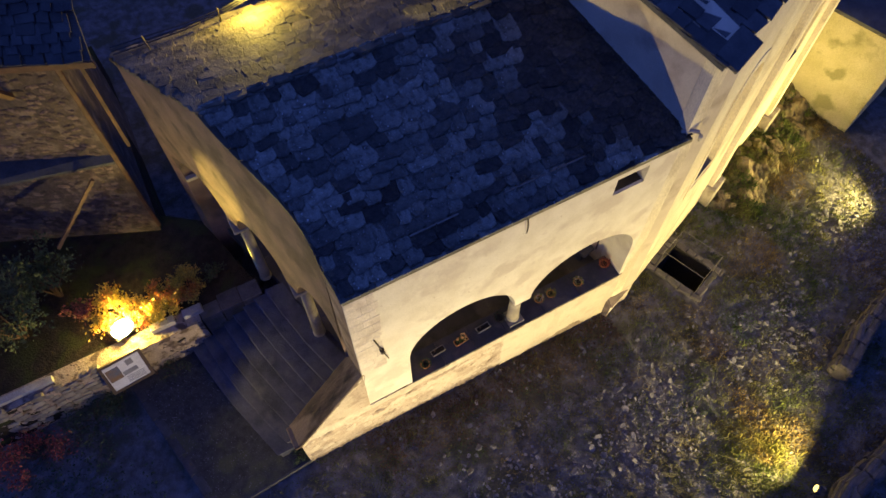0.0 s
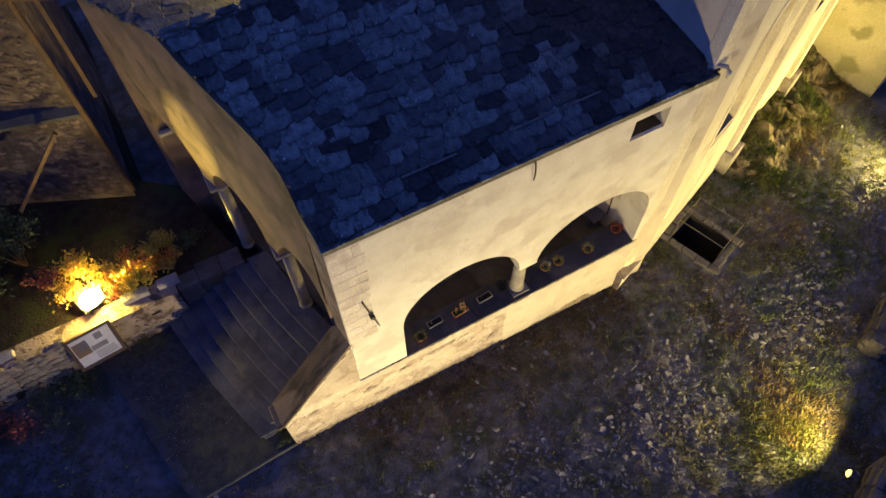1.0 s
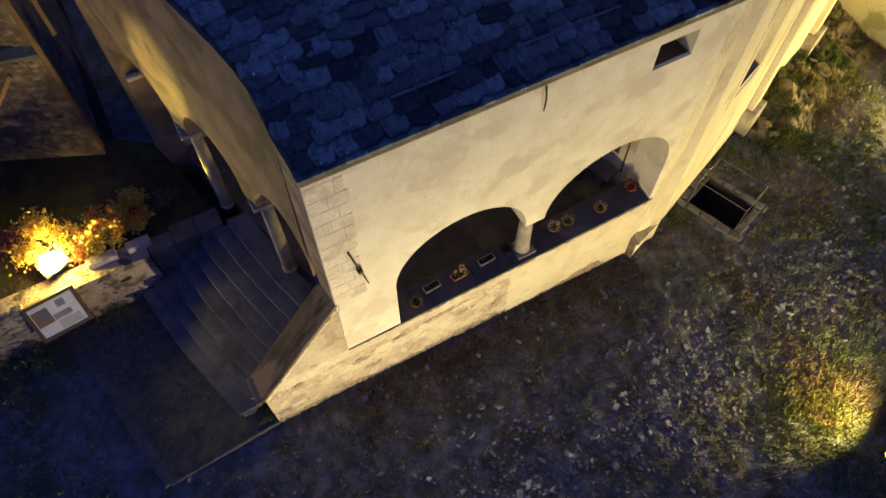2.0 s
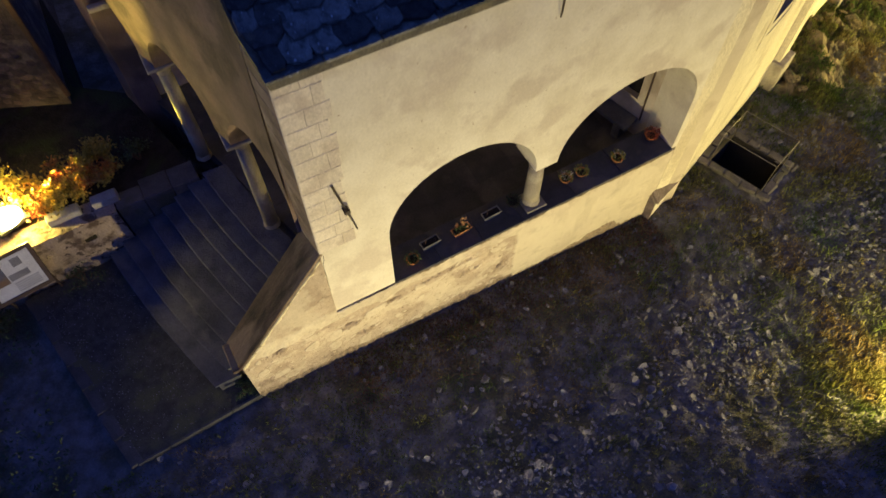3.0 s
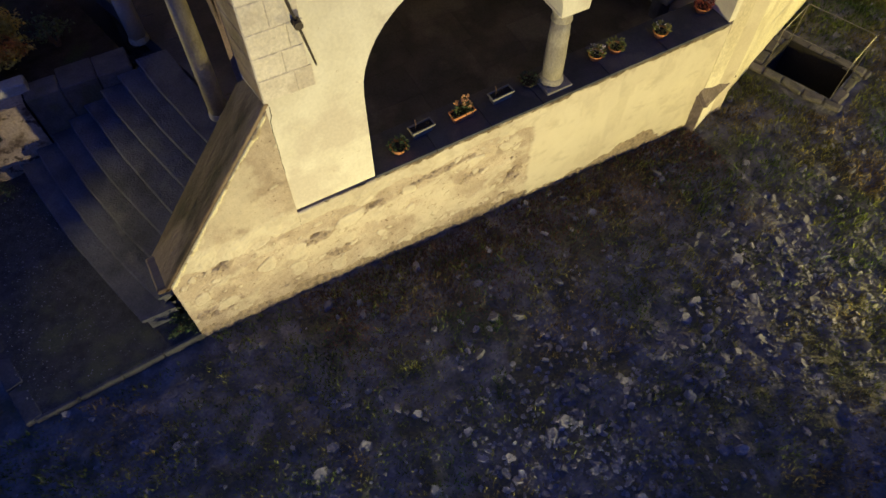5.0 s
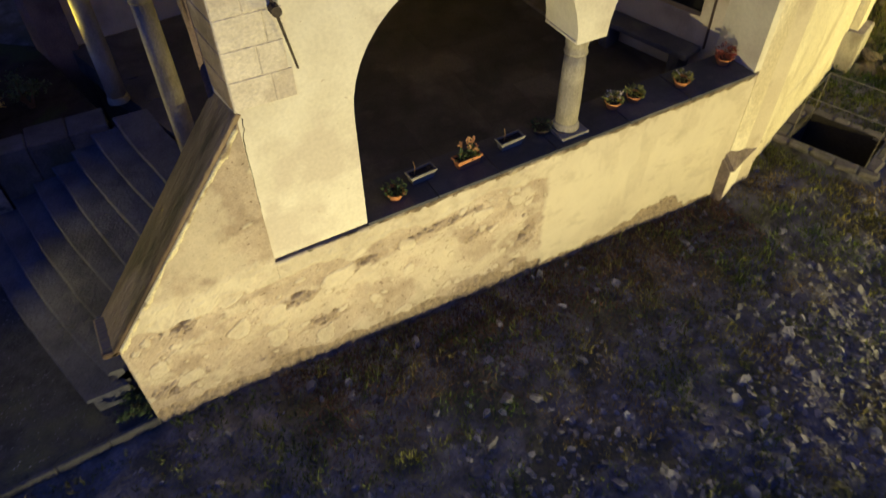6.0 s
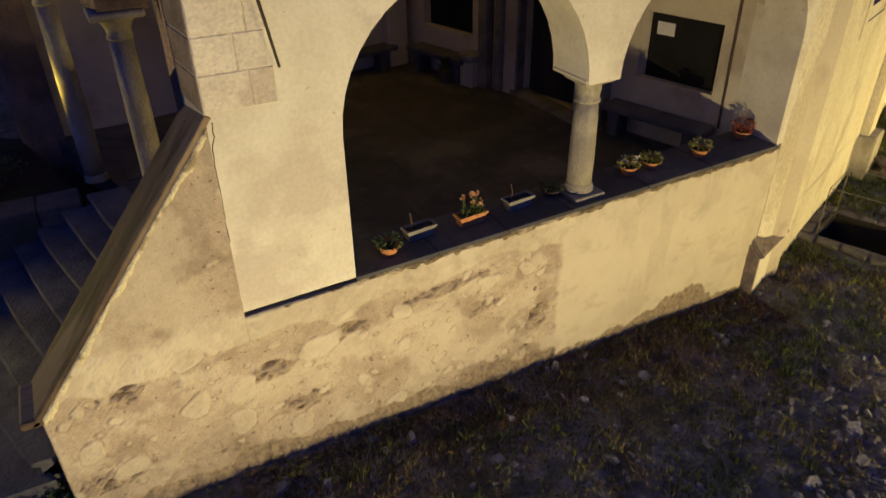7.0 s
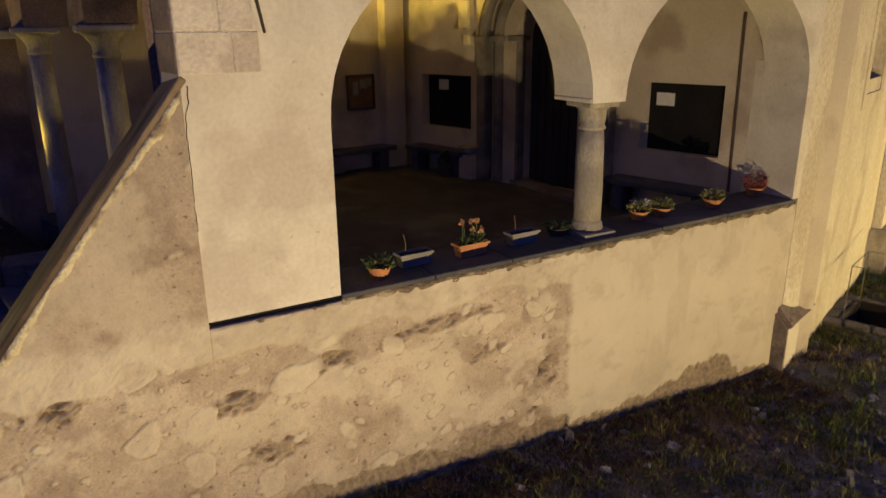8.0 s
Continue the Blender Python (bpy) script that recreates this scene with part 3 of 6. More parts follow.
def column(at, z0, z1, r, parent, label="", flare=1.75, top=3.3):
    """Tapered shaft on a moulded base, a leafy bell capital and an abacus."""
    x, y = at
    h = z1 - z0
    shaft = part("column", Build().lathe((x, y, z0), [(r * 1.04, 0.10), (r * 1.04, h * 0.3), (r * 0.98, h * 0.62), (r * 0.90, h - 0.32)], 28, 0.03), COLUMN, parent, label, True)
    b = Build().lathe((x, y, z0), [(r * 1.22, 0.0), (r * 1.22, 0.03), (r * 1.14, 0.045), (r * 1.17, 0.07), (r * 1.08, 0.10), (r * 1.03, 0.115)], 28)
    part("column_base", b, COLUMN, shaft, "moulded stone base", True)
    b = Build().lathe((x, y, z0), [(r * 0.88, h - 0.325), (r * 1.02, h - 0.315), (r * 1.0, h - 0.285), (r * 0.90, h - 0.27), (r * 0.98, h - 0.20), (r * flare * 0.78, h - 0.12), (r * flare, h - 0.07)], 28)
    part("capital", b, COLUMN, shaft, "carved stone bell capital", True)
    part("abacus", Build().box((x, y, z1 - 0.035), (r * top, r * top * 1.05, 0.075), None, 0.018), COLUMN, shaft, "square stone abacus")
    return shaft


column((5.29, 5.93), slab_z(5.2) + 0.05, 3.63, 0.150, portico, "stone column standing on the parapet", 1.30, 2.75)
part("plinth", Build().box((5.30, 5.91, slab_z(5.2) + 0.022), (0.44, 0.44, 0.055), pose(0, 0, 0), 0.008), COLUMN, portico, "thin stone plinth")
# springer under the plaster, over the column
part("springer", Build().box((5.25, 5.955, 3.645), (0.47, 0.63, 0.05), None, 0.012), PLASTER, portico)

# gable wall over the stairs
G = [(7.10, 0.86, 4.46, 1.0), (9.34, 0.90, 4.46, 1.05), (11.62, 0.88, 4.46, 1.05)]
GABLE_END, RIDGE_Y, RIDGE_Z, EAVE_Z = 13.05, 9.65, 9.22, 7.83


def gable_top(s):
    return RIDGE_Z - (RIDGE_Z - EAVE_Z) * abs(s - RIDGE_Y) / (4.05 if s < RIDGE_Y else 3.6) - 0.03


def gable_solid(s, side):
    q = s + side * 1e-4
    for c, h, sp, r in G:
        if c - h < q < c + h:
            return [(arch_z(s, c, h, sp, r), gable_top(s))]
    if 7.96 < q < 8.44 or 10.24 < q < 10.74:
        return [(4.46, gable_top(s))]
    return [(-0.3, gable_top(s))]


st = sorted(set([round(v, 4) for v in [6.235, RIDGE_Y, GABLE_END, 12.6, 12.8] + [v for c, h, _, _ in G for v in arc_stations(c, h, 18)]]))
part("gable_wall", strip_wall(Build(), st, gable_solid, at_gable, 0.5), PLASTER_GABLE, portico, "plaster gable wall over three arches, coloured dark as unlit", weld=True)
for y, dx in ((8.2, 0.235), (10.49, 0.19)):
    column((gable_x(y) + dx, y), FLOOR + 0.02, 4.455, 0.138, portico, "stone column at the top of the stairs", 1.7, 4.0)
b = Build().box((gable_x(12.44) + 0.3, 12.40, 4.38), (0.62, 0.14, 0.12), None, 0.02)
part("impost", b, COLUMN, portico, "stone impost block")

# back wall, floor, ceiling
b = Build()
vs = []
for x in (-0.62, 7.15):
    for d in (0.0, -0.55):
        for z in (-0.3, 7.7):
            vs.append((x, back_y(x) + d, z))
b.add(vs, [(0, 1, 5, 4), (2, 6, 7, 3), (1, 3, 7, 5), (0, 4, 6, 2), (0, 2, 3, 1), (4, 5, 7, 6)])
part("back_wall", b, PLASTER_IN, portico, "plain plastered back wall of the portico")
b = Build()
poly = [(1.45, 6.28), (8.5, 6.28), (6.95, 13.55), (-0.42, 12.62)]
b.add([(x, y, z) for z in (FLOOR - 0.02, 1.2) for x, y in poly], [(0, 1, 2, 3), (7, 6, 5, 4), (0, 4, 5, 1), (1, 5, 6, 2), (2, 6, 7, 3), (3, 7, 4, 0)])
floor = tagged(part("floor", b, PAVING), "dusty stone slab floor of the portico", "floor", kind="structure")
b = Build()
b.add([(x, y, z) for z in (6.55, 6.7) for x, y in [(1.1, 6.2), (8.5, 6.2), (6.95, 13.6), (-0.5, 12.6)]], [(3, 2, 1, 0), (4, 5, 6, 7), (0, 1, 5, 4), (1, 2, 6, 5), (2, 3, 7, 6), (3, 0, 4, 7)])
tagged(part("ceiling", b, CEILING_DARK), "plain plastered ceiling inside the portico", "ceiling", kind="structure")

part("jamb_block", Build().box((8.62, 6.43, 3.0), (0.26, 0.325, 1.9), None, 0.008), PLASTER, portico, "grey plastered return of the pier")

# small attic window of the front wall
# a dark board stands for the unlit inside; the sill is coloured dark too
b = Build()
b.box((7.48, 6.1, 7.14), (0.8, 0.04, 0.56))
part("attic_shutter", b, DARK_PANE, portico, "dark panel for the unlit inside of the opening under the eave")
part("attic_sill", Build().box((7.48, 5.90, 6.868), (0.79, 0.42, 0.02)), DOOR_WOOD, portico, "dark sill of the attic opening")


# ---- church ----
church = thing("church", (12.0, 10.5, 0), "cream plastered village church with a stone roof", "church")
NAVE_EAVE = 9.95


def church_top(s):
    return NAVE_EAVE + 0.30 * (min(s, 21.4 - s) - 5.62) + 0.05


def church_solid(s, side):
    q = s + side * 1e-4
    top = church_top(s)
    if 6.80 < q < 8.06:
        return [(-0.3, 2.56), (3.58, top)]
    if 11.65 < q < 13.02:
        return [(-0.3, 2.50), (3.53, top)]
    if 9.22 < q < 10.56:
        return [(-0.3, FLOOR), (arch_z(s, 9.89, 0.67, 4.2, 0.67), top)]
    return [(-0.3, top)]


st = sorted(set([round(v, 4) for v in [5.66, 6.27, 6.8, 8.06, 9.22, 10.56, 10.7, 11.65, 13.02, 15.8] + arc_stations(9.89, 0.67, 14)]))
part("facade_wall", strip_wall(Build(), st, church_solid, at_church, 0.7), PLASTER_IN, church, "ochre plastered church front behind the portico", weld=True)
for y0, y1 in ((6.80, 8.06), (11.65, 13.02)):
    ym = (y0 + y1) / 2
    x = 8.7 + skew(ym) + 0.16
    turn = pose(0, 0, 0, 0, 0, 14.57)
    win = part("window", Build().box((0, 0, 0), (0.03, y1 - y0, 1.07), Matrix.Translation((x, ym, 3.035)) @ turn), DARK_PANE, church, "dark glazed window beside the portal")
    for f, w, h in ((0.78, 0.30, 0.19) if y0 < 9 else (0.66, 0.28, 0.2),):
        yy = y0 + (y1 - y0) * f
        part("notice_sheet", Build().box((0, 0, 0), (0.006, w, h), Matrix.Translation((8.7 + skew(yy) + 0.138, yy, 3.33)) @ turn), PAPER, win, "white paper notice")

# portal: stepped jambs and archivolts, plank door
portal = part("portal", Build().box((8.7 + skew(9.89) - 0.03, 9.89, FLOOR + 0.02), (0.34, 2.7, 0.10), pose(0, 0, 0)), PORTAL_STONE, church, "stepped grey stone portal")
for k, (half, out, r) in enumerate(((1.31, 0.10, 0.11), (1.04, 0.02, 0.10), (0.76, -0.12, 0.10))):
    b = Build()
    for sgn in (-1, 1):
        b = Build()
        y = 9.89 + sgn * half
        if k == 1:
            b.tube([(8.7 + skew(y) - out, y, FLOOR), (8.7 + skew(y) - out, y, 4.2)], r, 12)
        else:
            b.box((0, 0, 0), (0.26, 0.22, 4.2 - FLOOR), Matrix.Translation((8.7 + skew(y) - out + 0.02, y, (4.2 + FLOOR) / 2)) @ pose(0, 0, 0, 0, 0, 14.57), 0.02)
        b.box((0, 0, 0), (0.34, 0.28, 0.10), Matrix.Translation((8.7 + skew(y) - out + 0.02, y, 4.22)) @ pose(0, 0, 0, 0, 0, 14.57), 0.02)
        part("jamb", b, PORTAL_STONE, portal)
    b = Build()
    pts = []
    for i in range(25):
        a = math.pi * i / 24
        y = 9.89 - half * math.cos(a)
        pts.append((8.7 + skew(y) - out, y, 4.24 + half * math.sin(a)))
    b.tube(pts, r, 10)
    part("archivolt", b, PORTAL_STONE, portal)
door = part("door", Build().box((0, 0, 0), (0.05, 1.40, 3.3), Matrix.Translation((8.7 + skew(9.89) + 0.40, 9.89, FLOOR + 1.65)) @ pose(0, 0, 0, 0, 0, 14.57)), DOOR_WOOD, church, "dark wooden plank door, closed")
for k in range(8):
    y = 9.29 + k * 0.171
    part("plank", Build().box((0, 0, 0), (0.025, 0.163, 3.2), Matrix.Translation((8.7 + skew(y) + 0.36, y, FLOOR + 1.62)) @ pose(0, 0, 0, 0, 0, 14.57), 0.006), DOOR_WOOD, door)
for y in (11.66, 8.3):
    b = Build()
    x = 8.7 + skew(y) - 0.10
    b.box((0, 0, 0), (0.26, 0.34, 0.10), Matrix.Translation((x, y, 4.35)) @ pose(0, 0, 0, 0, 0, 14.57), 0.02)
    b.box((0, 0, 0), (0.18, 0.20, 0.22), Matrix.Translation((x + 0.03, y - 0.05, 4.20)) @ pose(0, 0, 0, 0, 0, 14.57), 0.03)
    b.box((0, 0, 0), (0.20, 0.30, 2.2), Matrix.Translation((x + 0.01, y, 5.48)) @ pose(0, 0, 0, 0, 0, 14.57), 0.03)
    part("corbel", b, PLASTER_IN, church, "plastered vault rib on a small corbel")

# nave side wall with blind recesses and pilasters
NAVE_LEN = 11.6


def nave_solid(s, side):
    q = s + side * 1e-4
    if 2.65 < q < 3.72:
        return [(-0.6, 3.57), (arch_z(s, 3.185, 0.535, 6.75, 0.80), NAVE_EAVE)]
    if 7.6 < q < 8.25:
        return [(-0.6, 4.25), (6.3, NAVE_EAVE)]
    return [(-0.6, NAVE_EAVE)]


st = sorted(set([round(v, 4) for v in [0.0] + [0.1 * i for i in range(1, 9)] + [2.65, 3.72, 7.6, 8.25, NAVE_LEN] + arc_stations(3.185, 0.535, 12)]))
part("nave_wall", strip_wall(Build(), st, nave_solid, nave_pt, 0.28), PLASTER_NAVE, church, "cream plastered side wall of the nave", weld=True)
b = Build()
b.add([nave_pt(s, z, d) for s in (0.3, NAVE_LEN) for d in (0.28, 0.6) for z in (-0.6, NAVE_EAVE)], [(0, 1, 5, 4), (2, 6, 7, 3), (1, 3, 7, 5), (0, 4, 6, 2), (0, 2, 3, 1), (4, 5, 7, 6)])
part("recess_wall", b, PLASTER_NAVE, church)
b = Build()
b.add([nave_pt(s, z, d) for s in (2.65, 3.72) for d, z in ((0.005, 3.575), (0.285, 3.70), (0.285, 3.5))], [(0, 3, 4, 1), (1, 4, 5, 2), (0, 1, 2), (3, 5, 4)])
part("window_sill", b, STEP, church, "sloping slate sill of the tall recess")
b = Build()
b.add([nave_pt(s, z, d) for s in (7.6, 8.25) for d, z in ((0.005, 4.255), (0.285, 4.36), (0.285, 4.2))], [(0, 3, 4, 1), (1, 4, 5, 2), (0, 1, 2), (3, 5, 4)])
part("window_sill", b, STEP, church, "sloping slate sill of the small window")
# raised plaster band round the tall recess
b = Build()
band_in = [(2.645, 3.35)] + [(3.185 - 0.54 * math.cos(math.pi * i / 16), 6.75 + 0.805 * math.sin(math.pi * i / 16)) for i in range(17)] + [(3.725, 3.35)]
band_out = [(2.42, 3.12)] + [(3.185 - 0.765 * math.cos(math.pi * i / 16), 6.80 + 1.12 * math.sin(math.pi * i / 16)) for i in range(17)] + [(3.95, 3.12)]
n = len(band_in)
for d in (-0.018, 0.01):
    b.v += [nave_pt(s, z, d) for s, z in band_in + band_out]
b.f += [(n + i, n + (i + 1) % n, (i + 1) % n, i) for i in range(n)]
b.f += [(n + i, 3 * n + i, 3 * n + (i + 1) % n, n + (i + 1) % n) for i in range(n)] + [(i, (i + 1) % n, 2 * n + (i + 1) % n, 2 * n + i) for i in range(n)]
part("window_band", b, PLASTER_NAVE, church, "raised plaster band round the recess")
for s in (5.72, 9.6):
    b = Build()
    b.add([nave_pt(s + ds, z, d) for ds in (-0.26, 0.26) for d in (-0.16, 0.05) for z in (0.55, NAVE_EAVE - 0.1)], [(0, 1, 5, 4), (2, 6, 7, 3), (1, 3, 7, 5), (0, 4, 6, 2), (0, 2, 3, 1), (4, 5, 7, 6)])
    part("pilaster", b, PLASTER_NAVE, church)
    b = Build()
    b.box((0, 0, 0), (0.72, 0.42, 1.1), Matrix.Translation(nave_pt(s, 0.05, -0.12)) @ pose(0, 0, 0, 0, 0, NAVE_TURN), 0.03)
    part("pilaster_foot", b, COLUMN, church, "weathered stone pilaster foot")


def roof_slabs(b, origin, along, up, length, height, size, thick, count=None):
    """Overlapping flat stones in courses up a slope, into b."""
    along, up = Vector(along).normalized(), Vector(up).normalized()
    nrm = along.cross(up).normalized()
    v = 0.0
    while v < height:
        s = -0.02
        while s < length:
            w = size * rng(0.7, 1.6)
            h = size * rng(1.2, 1.6)
            m = Matrix((along, up, nrm)).transposed().to_4x4()
            m.translation = Vector(origin) + along * (s + w / 2) + up * (v + h / 2 - 0.05) + nrm * (0.03 + rng(0, 0.02))
            c = [(-w / 2 + rng(0, 0.06), -h / 2 + rng(-0.03, 0.05)), (w / 2 - rng(0, 0.06), -h / 2 + rng(-0.03, 0.05)), (w / 2 - 0.01, h / 2), (-w / 2 + 0.01, h / 2)]
            tip = thick * 0.9
            top = [m @ Vector((x, y, tip if y < 0 else -0.01)) for x, y in c]
            low = [m @ Vector((x, y, tip - thick if y < 0 else -0.04)) for x, y in c]
            b.add(top + low, [(0, 1, 2, 3), (0, 4, 5, 1), (1, 5, 6, 2), (3, 7, 4, 0)])
            s += w + 0.012
        v += size * 0.8
    return b


# nave roof: near slope and far slope over a flat body
b = Build()
o = Vector(nave_pt(-0.05, NAVE_EAVE, -0.16))
ax = Vector((NC, NS, 0))
upn = Vector((-NS, NC, 0.30)).normalized()
b.add([o, o + ax * 12.4, o + ax * 12.4 + upn * 5.6, o + upn * 5.6] + [p + Vector((0, 0, -0.09)) for p in (o, o + ax * 12.4, o + ax * 12.4 + upn * 5.6, o + upn * 5.6)],
      [(0, 1, 2, 3), (7, 6, 5, 4), (0, 4, 5, 1), (1, 5, 6, 2), (3, 7, 4, 0), (2, 6, 7, 3)])
top = o + upn * 5.6
upf = Vector((-NS, NC, -0.30)).normalized()
b.add([top, top + ax * 12.4, top + ax * 12.4 + upf * 6, top + upf * 6], [(0, 1, 2, 3)])
nave_roof = part("nave_roof", b, NAVE_SLATE, church, "dark stone slab roof of the nave")
part("roof_slabs", roof_slabs(Build(), o, ax, upn, 12.4, 5.5, 0.42, 0.035), NAVE_SLATE, nave_roof, kind="stuff")
b = Build()
b.box((0, 0, 0), (0.95, 0.5, 0.10), Matrix.Translation(Vector(nave_pt(0.45, NAVE_EAVE + 0.05, -0.0))) @ pose(0, 0, 0, 17, 0, NAVE_TURN), 0.015)
part("corner_slab", b, NAVE_SLATE, church, "large flat stone at the eave corner")
# back and far walls of the nave
b = Build()
p0, p1 = Vector(nave_pt(NAVE_LEN, 0, 0.6)), Vector(nave_pt(NAVE_LEN, 0, 10))
b.add([p0 + Vector((0, 0, z)) for z in (-0.5, NAVE_EAVE)] + [p1 + Vector((0, 0, z)) for z in (-0.5, NAVE_EAVE)], [(0, 1, 3, 2)])
part("end_wall", b, PLASTER_NAVE, church)


# ---- portico roof ----
def slope_body(y_eave, z_eave, x0, x1):
    b = Build()
    e0, e1 = (x0 + skew(y_eave), y_eave, z_eave), (x1 + skew(y_eave), y_eave, z_eave)
    r0, r1 = (x0 + gable_x(RIDGE_Y) - 1.0, RIDGE_Y, RIDGE_Z), (x1 + skew(RIDGE_Y), RIDGE_Y, RIDGE_Z)
    n = 12
    for dz in (0.0, -0.10):
        for k in range(n + 1):
            f = k / n
            y, z = y_eave + (RIDGE_Y - y_eave) * f, z_eave + (RIDGE_Z - z_eave) * f
            left = x0 + gable_x(max(y, 5.62)) - 1.0 + gable_lean(y) * min(1.0, 4 * f)
            b.v += [(left, y, z + dz), (x1 + skew(y), y, z + dz)]
    q = 2 * (n + 1)
    for k in range(n):
        a = 2 * k
        b.f += [(a, a + 1, a + 3, a + 2), (q + a + 2, q + a + 3, q + a + 1, q + a), (a + 2, q + a + 2, q + a, a), (a + 1, q + a + 1, q + a + 3, a + 3)]
    b.f.append((0, q, q + 1, 1))
    return b, e0, e1, r0


b, e0, e1, r0 = slope_body(5.53, EAVE_Z + 0.02, 1.0, 8.72)
roof = part("roof", b, SLATE_JOINED, portico, "dark irregular stone slab roof")
b, f0, f1, g0 = slope_body(13.45, EAVE_Z - 0.02, 1.0, 8.72)
back_roof = part("back_roof", b, SLATE_JOINED, portico, "stone slab back slope lit by a lamp")

gutter = thing("gutter_outlet", (8.72, 5.55, 7.9), "short pale bent gutter outlet at the roof corner", "gutter")
part("pipe", Build().tube([(8.55, 5.72, 7.98), (8.68, 5.60, 8.06), (8.80, 5.52, 8.04), (8.86, 5.47, 7.94), (8.87, 5.46, 7.80)], 0.045, 10), PALE_BLOCK, gutter, "", True)

# ---- stairs ----
stairs = thing("staircase", (-1.0, 8.2, 0), "wide worn stone staircase up to the portico", "stairs")


def stair_x(y, off):
    return 1.0 + skew(y) + off


for i in range(8):
    z = 0.36 + 0.18 * i
    off = -2.49 + 0.355 * i
    b = Build()
    n = 14
    y0, y1 = 6.22 - (0.14 if i == 0 else 0.0), 10.08
    ring = []
    for k in range(n + 1):
        y = y0 + (y1 - y0) * k / n
        bow = 0.10 * math.sin(math.pi * k / n) + 0.045 * noise.noise(Vector((y * 0.9, i * 3.1, 0)))
        sag = -0.015 * math.sin(math.pi * k / n) + 0.008 * noise.noise(Vector((y * 1.5, i * 2.3, 5)))
        nose = stair_x(y, off - bow)
        ring.append([(nose + 0.07, y, z - 0.24 if i else -0.2), (nose + 0.07, y, z - 0.075), (nose, y, z - 0.055 + sag), (nose, y, z - 0.015 + sag), (nose + 0.02, y, z + sag), (nose + 0.52, y, z + sag * 0.4), (nose + 0.52, y, z - 0.24 if i else -0.2)])
    for r in ring:
        b.v += r
    for k in range(n):
        for q in range(6):
            a = k * 7 + q
            b.f.append((a, a + 7, a + 8, a + 1))
    b.f += [tuple(range(7)), tuple(n * 7 + q for q in range(6, -1, -1))]
    part("step", b, STEP, stairs)
# core under the steps
b = Build()
vs = []
for y in (6.22, 10.08):
    vs += [(stair_x(y, -2.3), y, -0.3), (stair_x(y, 0.6), y, -0.3), (stair_x(y, 0.6), y, 1.5), (stair_x(y, 0.0), y, 1.45), (stair_x(y, -2.3), y, 0.25)]
b.add(vs, [(0, 1, 2, 3, 4), (9, 8, 7, 6, 5), (0, 5, 6, 1), (1, 6, 7, 2), (2, 7, 8, 3), (3, 8, 9, 4), (4, 9, 5, 0)])
part("core", b, STEP, stairs)

# sloping side wall with its long coping
stair_wall = thing("stair_wall", (0, 5.9, 0), "grey plastered sloping wall beside the stairs", "wall")


def rake(s):
    return 1.52 + (4.0 - 1.52) * (s + 0.92) / 1.95


relief_wall("body", -0.92, 1.0, rake, lambda s, z, d: (s, 5.62 + d, z), PLASTER_OLD, "", stair_wall, depth=0.58, ends=(True, False))
b = Build()
L = math.hypot(1.98, 2.55)
ang = math.degrees(math.atan2(2.48, 1.95))
m = Matrix.Translation((0.02, 5.94, rake(0.02) + 0.040)) @ pose(0, 0, 0, 0, -ang, 0)
b.box((0, 0, 0), (L + 0.04, 0.66, 0.060), m, 0.010)
part("coping", b, RAKE_STONE, stair_wall, "long worn brown stone coping")
part("mortar_fillet", crumbly_strip((-0.9, 5.606, rake(-0.9) + 0.012), (0.98, 5.606, rake(0.98) + 0.006), 0.16, 7.7, 0.7, 0.07), FILLET, stair_wall, "pale mortar fillet along the coping", True)
b = Build().box((-1.0, 5.92, 1.50), (0.20, 0.62, 0.08), pose(0, 0, 0, 0, 0, 0), 0.02)
part("end_stone", b, RAKE_STONE, stair_wall, "stone ledge at the foot of the coping")

# a settlement crack runs down where the sloping wall meets the pier
b = Build()
way = [(1.045, 3.98), (1.05, 3.86), (1.02, 3.78), (1.01, 3.69), (1.005, 3.5), (1.01, 3.34), (1.0, 3.05), (1.005, 2.79)]
pts = []
for (xa, za), (xb, zb) in zip(way, way[1:]):
    for k in range(6):
        f = k / 6
        zz = za + (zb - za) * f
        pts.append(Vector((xa + (xb - xa) * f + 0.012 * noise.noise(Vector((zz * 14, 0, 2))), 5.617, zz)))
part("crack", b.tube(pts, 0.0045, 5, 0.003), DOOR_WOOD, portico, "dark settlement crack in the plaster", True)

# ---- iron anchors, buttress, benches ----
def anchor(name, p, q, bend, label):
    ob = thing(name, p, label, "iron anchor")
    p, q = Vector(p), Vector(q)
    mid = (p + q) / 2
    part("bar", Build().tube([p, p.lerp(q, 0.25) + Vector((0, -0.02, 0)), mid + Vector((0, -0.03, 0)), p.lerp(q, 0.75) + Vector((0, -0.02, 0)), q], 0.018, 8, 0.012), IRON, ob)
    if bend:
        part("eye", Build().tube([mid + Vector((0, 0.02, 0)), mid + Vector((0, -0.09, 0))], 0.05, 10), IRON, ob)
    return ob


anchor("tie_anchor", (1.43, 5.585, 5.62), (1.67, 5.585, 4.36), True, "rusted iron tie anchor bar on the plaster")
anchor("tie_anchor", (4.90, 5.60, 7.62), (4.93, 5.60, 7.08), False, "short rusted iron bar under the eave")

